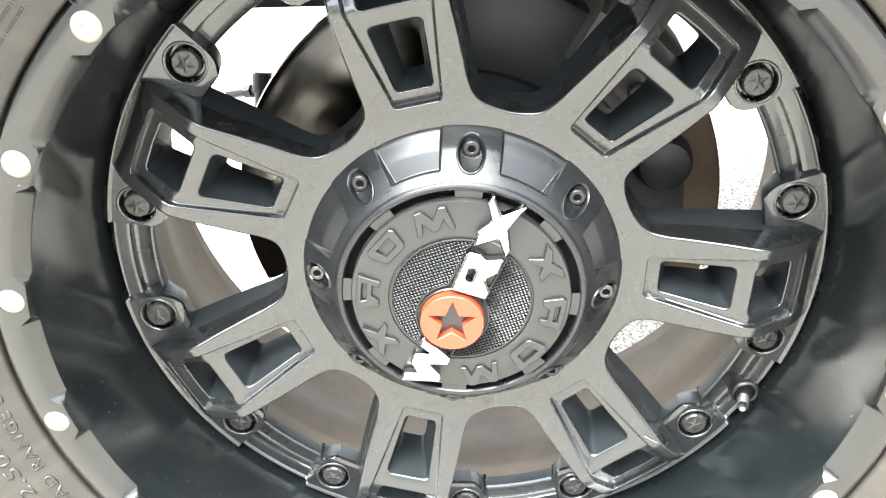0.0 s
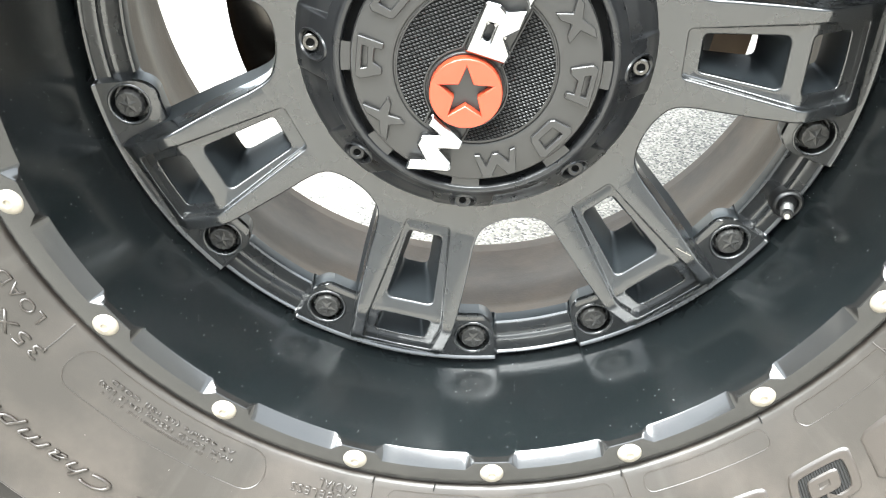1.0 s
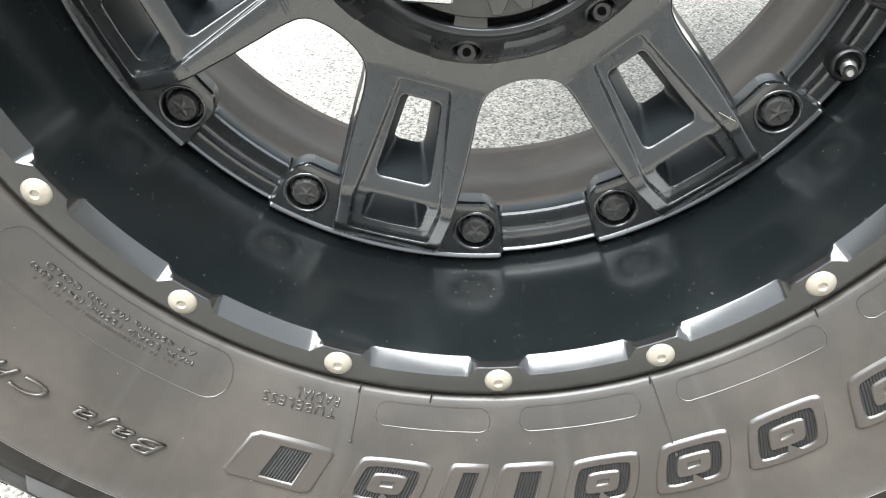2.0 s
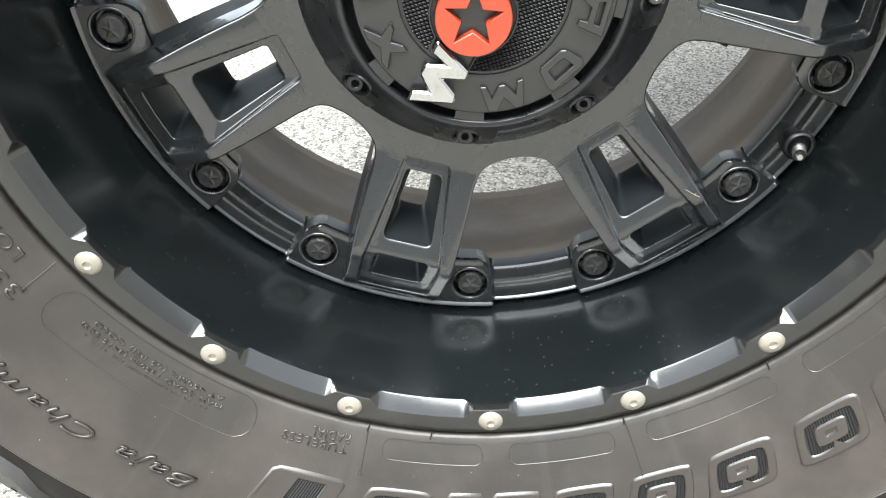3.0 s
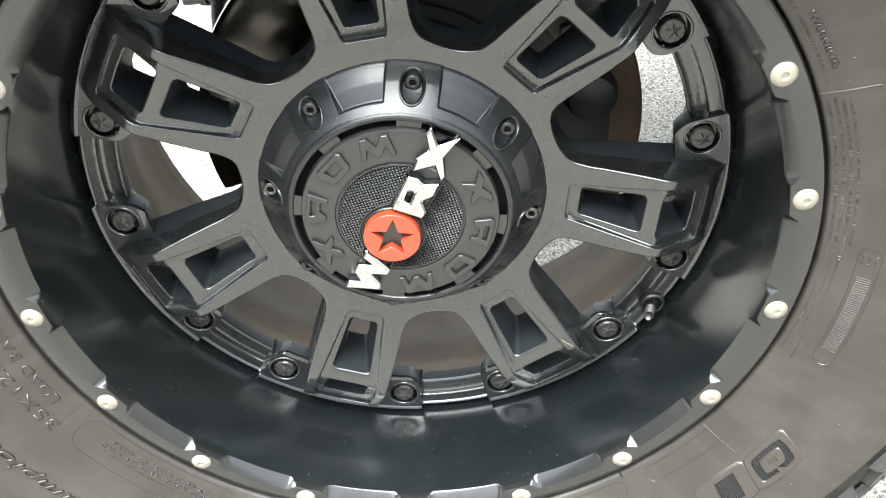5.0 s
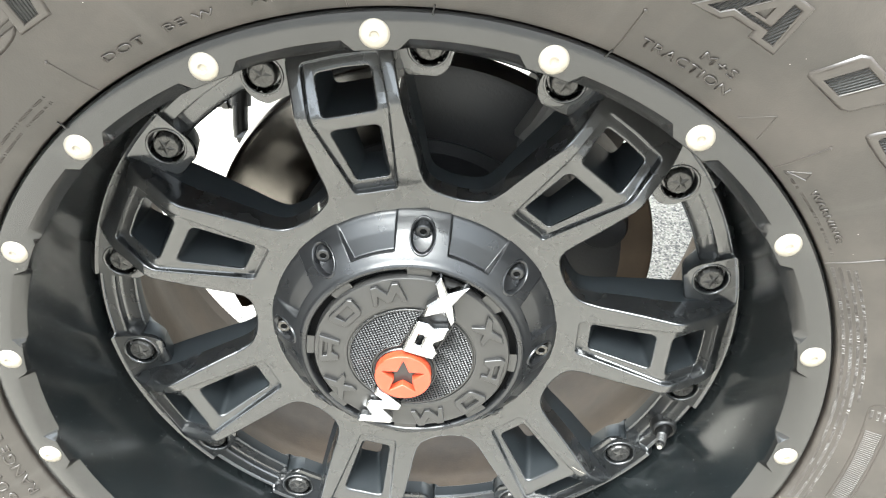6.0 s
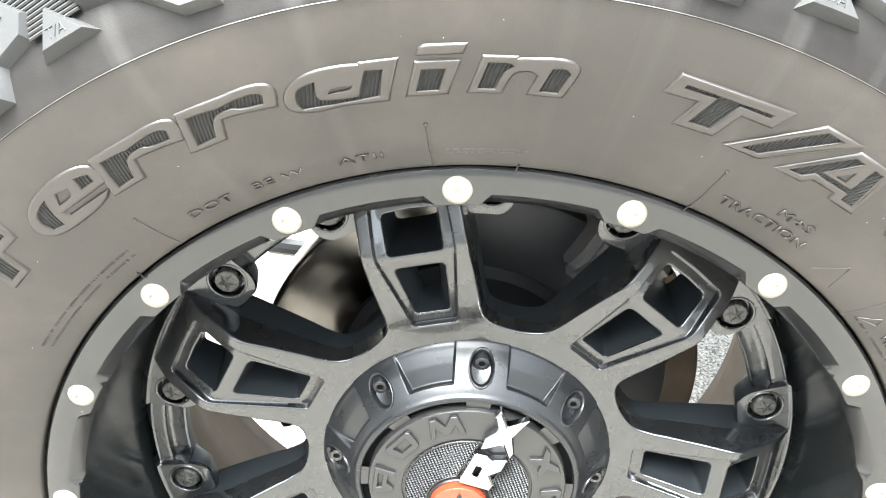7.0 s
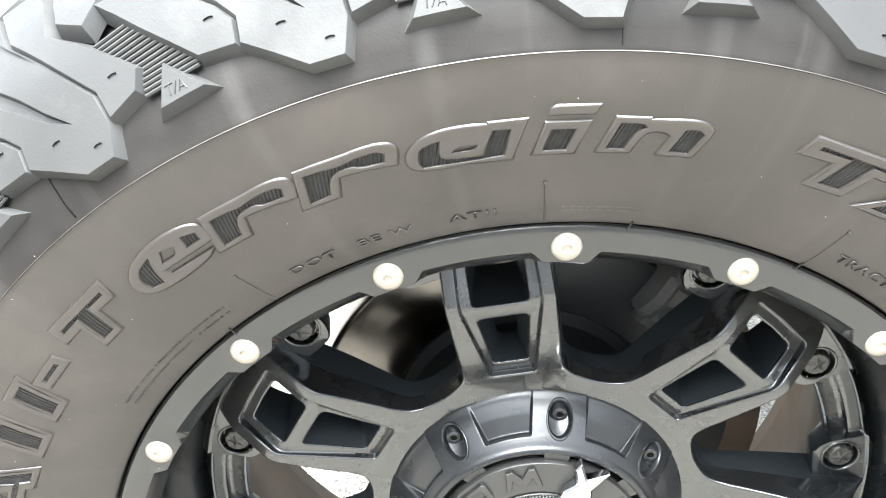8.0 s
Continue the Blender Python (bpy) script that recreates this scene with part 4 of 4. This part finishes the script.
GLYPHS["="] = ([(0.08, 0), (0.92, 0), (1, 0.1), (1, 0.9), (0.92, 1), (0.08, 1), (0, 0.9), (0, 0.1)], (), ([(0.24, 0.15), (0.62, 0.15), (0.62, 0.85), (0.24, 0.85)],))
GLYPHS["l"] = ([(0, 0), (1, 0), (1, 1), (0, 1)], (), ([(0.27, 0.14), (0.73, 0.14), (0.73, 0.84), (0.27, 0.84)],))
GLYPHS["i"] = ([(0, 0), (1, 0), (1, 0.7), (0, 0.7)], (), ([(0.22, 0.10), (0.74, 0.10), (0.74, 0.53), (0.22, 0.53)],))
GLYPHS["."] = ([(0, 0.8), (1, 0.8), (1, 1), (0.12, 1), (0, 0.95)], (), ())
GLYPHS["-"] = ([(0, 0), (1, 0), (1, 1), (0, 1)], (), ([(0.2, 0.40), (0.8, 0.40), (0.8, 0.60), (0.2, 0.60)],))
GLYPHS["/"] = ([(0, 0), (0.38, 0), (1, 1), (0.62, 1)], (), ([(0.17, 0.10), (0.33, 0.10), (0.83, 0.90), (0.67, 0.90)],))


def big_word(letters):
    """Raised lettering, letter by letter: a plate with rounded edges and sunk, finely ribbed fields in it."""
    for text, a0, a1, r0, r1 in letters:
        way = 1 if a1 > a0 else -1
        arc, high = radians(abs(a1 - a0)) * (r0 + r1) / 2, r1 - r0
        slant = 0.0 if text in "/-" else min(0.34 * high, 0.4 * arc)

        def flat_loop(lp):
            p = [Vector((x * (arc - slant) + y * slant, y * high)) for x, y in lp]
            for _ in range(2):                         # round the blunt corners
                out = []
                for i, c in enumerate(p):
                    e0, e1 = p[i - 1] - c, p[(i + 1) % len(p)] - c
                    if text in "rnae#" and e0.angle(e1) > radians(118):
                        out += [c + e0 * 0.25, c + e1 * 0.25]
                    else:
                        out.append(c)
                p = out
            return p

        def on_skin(p, lift):
            r = r0 + p.y
            return polar(a0 + way * math.degrees(p.x / ((r0 + r1) / 2)), r, skin(r) - lift)

        def sheet(loops, lift, bm):
            """A sheet between flat loops, laid on the sidewall, that notes how far across the letter each point lies."""
            flat_bm = bmesh.new()
            es = []
            for lp in loops:
                vs_ = [flat_bm.verts.new((p.x, p.y, 0)) for p in lp]
                es += [flat_bm.edges.new((vs_[i], vs_[(i + 1) % len(vs_)])) for i in range(len(vs_))]
            bmesh.ops.triangle_fill(flat_bm, edges=es, use_beauty=True, normal=(0, 0, 1))
            for q in np.arange(0.002, high, 0.003):
                bmesh.ops.bisect_plane(flat_bm, geom=flat_bm.verts[:] + flat_bm.edges[:] + flat_bm.faces[:], plane_co=(0, q, 0), plane_no=(0, 1, 0), dist=1e-6)
            layer = flat_bm.verts.layers.float.new("across")
            for v in flat_bm.verts:
                v[layer] = v.co.x - v.co.y * slant / high
                v.co = on_skin(v.co, lift)
            me = bpy.data.meshes.new("sheet")
            flat_bm.to_mesh(me)
            flat_bm.free()
            bm.from_mesh(me)
            bpy.data.meshes.remove(me)
            return bm

        def edge_rows(lp, steps, bm):
            rings = [inset(lp, d) for d, _ in steps]
            grid([[on_skin(ring[i], h) for ring, (_, h) in zip(rings, steps)] for i in range(len(lp))], bm=bm)

        letter = None
        for glyph in ("i", ".") if text == "i" else (text,):
            outer, hole, fields = GLYPHS[glyph]
            outer, wells = flat_loop(outer), [flat_loop(f) for f in fields]
            bm = bmesh.new()
            edge_rows(outer, ((-0.0004, -0.0004), (0.0003, 0.0006), (0.0007, 0.0011), (0.0012, 0.0013), (0.0018, 0.00135)), bm)
            open_ = [inset(outer, 0.0018)]
            for lp, deep in [(w, 0.0001) for w in wells] + ([(flat_loop(hole), -0.0004)] if hole else []):
                edge_rows(lp, ((-0.0007, 0.00135), (-0.0003, 0.0012), (0.0, 0.0008), (0.0003, deep)), bm)
                open_.append(inset(lp, -0.0007))
            sheet(open_, 0.00135, bm)
            bmesh.ops.remove_doubles(bm, verts=bm.verts, dist=1e-6)
            ob = part(("raised_block" if text in "#=" else "raised_letter") if letter is None else "letter_dot", bm, RAISED, letter or tyre, ("plain raised slanted block" if text in "#=" else "raised rubber letter with ribbed fields") if letter is None else "", smooth=50)
            letter = letter or ob
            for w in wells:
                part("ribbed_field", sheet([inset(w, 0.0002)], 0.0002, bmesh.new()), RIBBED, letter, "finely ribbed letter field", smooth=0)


def small_word(text, a0, a1, r0, r1, shear=0.0, lift=0.0010, offset=-0.003):
    me = font_mesh(text, shear=shear, spacing=1.1, offset=offset)
    box = extent(me)
    bm = bmesh.new()
    bm.from_mesh(me)
    bpy.data.meshes.remove(me)
    ext = bmesh.ops.extrude_face_region(bm, geom=bm.faces[:])
    for v in (g for g in ext["geom"] if isinstance(g, bmesh.types.BMVert)):
        v.co.z += 1.0
    me = bpy.data.meshes.new("lettering")
    bm.to_mesh(me)
    bm.free()
    lay(me, a0, a1, r0, r1, -0.0002, box, thick=lift)
    me.materials.append(RAISED)
    part("lettering", me, None, tyre)


def bars(a0, a1, r0, r1, seed, rows=1, gap=0.5, fill=0.8):
    """Rows of small plain bars in place of lettering that cannot be read."""
    rg = random.Random(seed)
    bm = bmesh.new()
    for k in range(rows):
        lo = r0 + (r1 - r0) * (k + gap / 2) / rows
        hi = r0 + (r1 - r0) * (k + 1 - gap / 2) / rows
        a, way = a0, 1 if a1 > a0 else -1
        while (a1 - a) * way > 0:
            w = rg.uniform(0.08, 0.20)
            if rg.random() < fill:
                c, m = 0.3 * way * w, 0.25 * (hi - lo)
                f = [bm.verts.new(polar(b, r, skin(r) - 0.0004)) for b, r in ((a + c, lo + m), (a + c, hi - m), (a + way * w - c, hi - m), (a + way * w - c, lo + m))]
                g = [bm.verts.new(polar(b, r, skin(r) + 0.0002)) for b, r in ((a, lo), (a, hi), (a + way * w, hi), (a + way * w, lo))]
                bm.faces.new(f)
                for i in range(4):
                    bm.faces.new((f[i], f[(i + 1) % 4], g[(i + 1) % 4], g[i]))
            a += way * (w + rg.uniform(0.05, 0.09))
    tagged(part("print_mark", bm, RAISED, tyre, smooth=0), kind="stuff")


def ridge(points, radius=0.0005, closed=False, name="mould_line", mat=RAISED):
    """A thin raised line on the sidewall through (angle, radius) points."""
    part(name, tube([polar(a, r, skin(r) - 0.0001) for a, r in points], radius, 5, closed), mat, tyre)


def oval(a0, a1, r0, r1):
    c, h = (r0 + r1) / 2, (r1 - r0) / 2
    w = math.degrees(h / c)
    pts = []
    for t in np.linspace(0, 180, 10):
        pts.append((a1 - w + w * math.sin(radians(t)), c + h * math.cos(radians(t))))
    pts = [(a0 + w + (a1 - a0 - 2 * w) * k / 8, r1) for k in range(8)] + pts + [(a1 - w - (a1 - a0 - 2 * w) * k / 8, r0) for k in range(1, 8)]
    for t in np.linspace(180, 360, 10)[:-1]:
        pts.append((a0 + w + w * math.sin(radians(t)), c + h * math.cos(radians(t))))
    ridge(pts, 0.00032, True, "oval_line")


big_word((("A", 255.5, 244.0, 0.3037, 0.3320), ("l", 244.6, 239.2, 0.3042, 0.3325), ("l", 239.4, 234.5, 0.3052, 0.3330), ("-", 235.2, 231.2, 0.3155, 0.3250),
          ("T", 230.5, 221.9, 0.3068, 0.3333), ("e", 221.8, 211.6, 0.3067, 0.3315), ("r", 213.5, 203.7, 0.3077, 0.3300), ("r", 205.2, 195.4, 0.3080, 0.3302),
          ("a", 196.3, 186.2, 0.3084, 0.3298), ("i", 186.2, 181.2, 0.3097, 0.3350), ("n", 181.3, 172.4, 0.3102, 0.3298),
          ("T", 167.3, 156.5, 0.3087, 0.3338), ("/", 159.6, 150.4, 0.3066, 0.3352), ("A", 154.5, 144.1, 0.3062, 0.3325)))
# plain blocks in place of the maker's lettering
big_word([(g, a0, a1, 0.3085, 0.3330) for g, a0, a1 in (("=", 142.5, 135.5), ("#", 134.0, 127.5), ("=", 126.5, 120.5))])
big_word([(g, a0 + 0.7, a1 - 0.7, 0.2975, 0.3245) for g, a0, a1 in (("#", 64.2, 55.8), ("=", 56.3, 47.0), ("#", 45.7, 37.5), ("#", 35.3, 27.2), ("#", 25.8, 18.0), ("#", 16.5, 8.8), ("=", 7.6, 1.4), ("=", 0.6, -4.0),
                                                          ("#", -5.4, -13.6), ("=", -16.0, -25.2))])
small_word("Champion", -43.2, -64.0, 0.3180, 0.3300, shear=0.35, lift=0.0017, offset=-0.008)
small_word("Baja", -31.5, -40.5, 0.3180, 0.3300, shear=0.35, lift=0.0017, offset=-0.008)
small_word("TUBELESS", -16.4, -24.8, 0.2770, 0.2818)
small_word("RADIAL", -16.3, -21.4, 0.2710, 0.2756)
small_word("MAX. LOAD 1550kg (3415 LBS)", -33.1, -52.6, 0.2764, 0.2795)
small_word("AT 450kPa (65 PSI) COLD", -33.3, -51.5, 0.2722, 0.2752)
bars(-34.5, -51.5, 0.2806, 0.2836, 3, gap=0.1, fill=0.7)
small_word("LOAD RANGE E", -62.7, -84.0, 0.2724, 0.2784)
small_word("35X12.50R20LT", -59.5, -88.0, 0.2845, 0.2922)
small_word("DOT", 210.5, 205.5, 0.2750, 0.2792)
small_word("BE W", 203.0, 197.5, 0.2750, 0.2790)
small_word("ATII", 193.9, 189.4, 0.2750, 0.2788)
bars(183.2, 175.2, 0.2735, 0.2778, 5, rows=2, gap=0.3, fill=0.8)
small_word("TRACTION", 155.5, 145.0, 0.2760, 0.2810)
small_word("M+S", 150.0, 146.0, 0.2850, 0.2900)
small_word("WARNING:", 129.0, 120.8, 0.2738, 0.2772)
# four lines of print along the rim, each a little shorter towards the rim
for k, (a0, a1) in enumerate(((117.0, 75.0), (117.0, 74.6), (116.8, 74.8), (116.6, 95.5))):
    bars(a0, a1, 0.2668 + 0.0034 * k, 0.2692 + 0.0034 * k, 6 + k, gap=0.05, fill=0.95)
bars(132.7, 118.9, 0.2690, 0.2712, 11, gap=0.05, fill=0.8)
bars(235.5, 218.5, 0.2740, 0.2826, 8, rows=2, gap=0.5, fill=0.8)
for k in range(3):
    bars(94.6, 93.2, 0.2850 + 0.0034 * k, 0.2874 + 0.0034 * k, 12 + k, gap=0.05, fill=1.0)
# a moulded ladder of fine cross lines in an oval
for r in (0.2858, 0.2944):
    ridge([(79.0 + k * 1.5, r) for k in range(9)], 0.00025, name="ladder_line", mat=RUBBER)
for k in range(37):
    ridge([(79.0 + k / 3, 0.2858), (79.0 + k / 3, 0.2944)], 0.00016, name="ladder_line", mat=RUBBER)
oval(76.5, 95.6, 0.2842, 0.2962)
ridge([(141.6, 0.2719), (139.7, 0.2859), (138.0, 0.2705)], 0.0005, name="triangle_mark")
ridge([(132.5, 0.2711), (131.4, 0.2799), (130.7, 0.2758)], 0.0005, True, name="triangle_mark")
oval(-57.0, -28.5, 0.2678, 0.2915)
oval(-12.0, 1.2, 0.2692, 0.2808)
oval(4.6, 18.4, 0.2692, 0.2808)
oval(22.6, 39.6, 0.2690, 0.2800)
oval(43.6, 57.6, 0.2690, 0.2800)
for a, r in ((-175.3, 0.293), (133.5, 0.2942), (117.7, 0.2930), (-14.3, 0.2915), (20.3, 0.3045), (-59.9, 0.2840), (214.4, 0.2918), (157.0, 0.2935), (57.0, 0.293)):
    ridge([(a, 0.2655), (a + 0.1, 0.275), (a + 0.15, 0.283), (a + 0.2, r)], 0.0005)
    nub = bmesh.new()
    bmesh.ops.create_uvsphere(nub, u_segments=8, v_segments=5, radius=0.0010, matrix=Matrix.Translation(polar(a + 0.2, r, skin(r) - 0.0004)))
    part("moulding_nib", nub, RUBBER, tyre)
for a, mat in ((180.5, SHOULDER), (218.9, DARK), (141.0, SHOULDER), (258.0, DARK)):     # where two pieces of the mould met, up the shoulder
    ridge([(a - 0.1 + 0.2 * k / 8, 0.3595 + 0.0035 * k) for k in range(9)], 0.0004, mat=mat)
for a in (-14.3, -5.8, 20.2, 40.0, 157.2, 176.0, -138.9):
    part("rubber_hair", tube([polar(a - 0.1, 0.2672, -0.0024), polar(a, 0.2650, -0.0012), polar(a + 0.12, 0.2616, -0.0005)], 0.00045, 5), STEM, tyre)

# ---------------------------------------------------------------- brake behind the wheel
brake = thing("disc_brake", "grey disc brake with caliper and splash plate behind the spokes", "brake", pose(0, 0, ZC))
part("brake_disc", lathe([(0.060, 0.178), (0.104, 0.178), (0.106, 0.176), (0.141, 0.176), (0.1450, 0.178), (0.1455, 0.182), (0.1455, 0.197), (0.143, 0.200), (0.060, 0.200)], 160), ROTOR, brake, "dark machined steel disc")
plate = [(0.100, 0.178), (0.106, 0.169), (0.159, 0.169), (0.1635, 0.171), (0.1645, 0.175), (0.1645, 0.196), (0.162, 0.200), (0.102, 0.200)]
part("backing_plate", lathe(plate, 80, 184, 291), ROTOR, brake, "glossy backing plate round one upper quarter")
# shade put into the colour: this side of the plate shows no highlight
part("backing_plate", lathe(plate, 80, 68, 184), DARKCAST, brake, "backing plate beside the caliper, coloured dark for its missing highlight")
part("disc_hat", lathe([(0.0, 0.130), (0.085, 0.130), (0.090, 0.133), (0.094, 0.170), (0.101, 0.178)], 96), DARKCAST, brake, "dark disc hat")
part("splash_plate", lathe([(0.100, 0.1745), (0.150, 0.1700), (0.170, 0.1675), (0.178, 0.1660), (0.1815, 0.1668), (0.1828, 0.1695), (0.1824, 0.1760), (0.178, 0.1800), (0.100, 0.1850)], 60, 66, 124), DUSTY, brake, "dusty grey splash plate")
part("guide_dome", lathe([(0.0, -0.0120), (0.0120, -0.0115), (0.0172, -0.0098), (0.0194, -0.0066), (0.0200, -0.0010), (0.0206, 0.0020), (0.0226, 0.0040), (0.0230, 0.012)], 40), DARKCAST, brake, "dark round housing on the splash plate", at=Matrix.Translation((0.1395, 0.166, 0.0375)))
cal = bmesh.new()
grid([[polar(a, r, y) for r, y in ((0.126, 0.160), (0.132, 0.146), (0.152, 0.139), (0.176, 0.142), (0.186, 0.156), (0.188, 0.200), (0.182, 0.226), (0.132, 0.232), (0.126, 0.160))]
      for a in np.linspace(126, 149, 6)], False, cal)
bmesh.ops.holes_fill(cal, edges=[e for e in cal.edges if e.is_boundary], sides=0)
bmesh.ops.remove_doubles(cal, verts=cal.verts, dist=1e-5)
bmesh.ops.bevel(cal, geom=[e for e in cal.edges if e.is_manifold and e.calc_face_angle() > radians(40)], offset=0.007, segments=3, affect="EDGES")
caliper = part("caliper", cal, CAST, brake, "grey cast caliper")
for a in (131, 144):
    part("caliper_bolt", lathe([(0.0, -0.006), (0.006, -0.006), (0.007, -0.005), (0.007, 0.003)], 6), CAST, caliper, at=Matrix.Translation(polar(a, 0.150, 0.138)))
# steering joint behind the brake, with its arm to the axle
joint = part("steering_joint", tube([(-0.212, 0.441, -0.040), (-0.2115, 0.443, -0.022), (-0.2105, 0.450, -0.004)], 0.0085, 14), STEM, brake, "dark steering joint")
part("joint_cap", tube([(-0.2112, 0.4520, -0.0085), (-0.2106, 0.4545, -0.0010), (-0.2100, 0.4560, 0.0065), (-0.2096, 0.4568, 0.0088)], 0.0116, 16), STEM, joint)
part("joint_dome", tube([(-0.2096, 0.4568, 0.0086), (-0.2093, 0.4573, 0.0118)], 0.0088, 16), STEM, joint)
part("joint_bolt", tube([(-0.2160, 0.452, -0.006), (-0.2520, 0.466, -0.0150)], 0.0045, 10), STEM, joint)
part("hex_nut", tube([(-0.2225, 0.4545, -0.0076), (-0.2300, 0.4575, -0.0095)], 0.0072, 6), STEM, joint)
part("steering_arm", tube([(-0.212, 0.441, -0.040), (-0.150, 0.420, -0.035), (-0.030, 0.390, -0.020)], 0.0095, 10), STEM, joint)
part("axle_hub", lathe([(0.0, 0.2), (0.05, 0.205), (0.055, 0.26), (0.045, 0.30), (0.045, 0.42), (0.0, 0.42)], 40), DARKCAST, brake, "dark axle end")
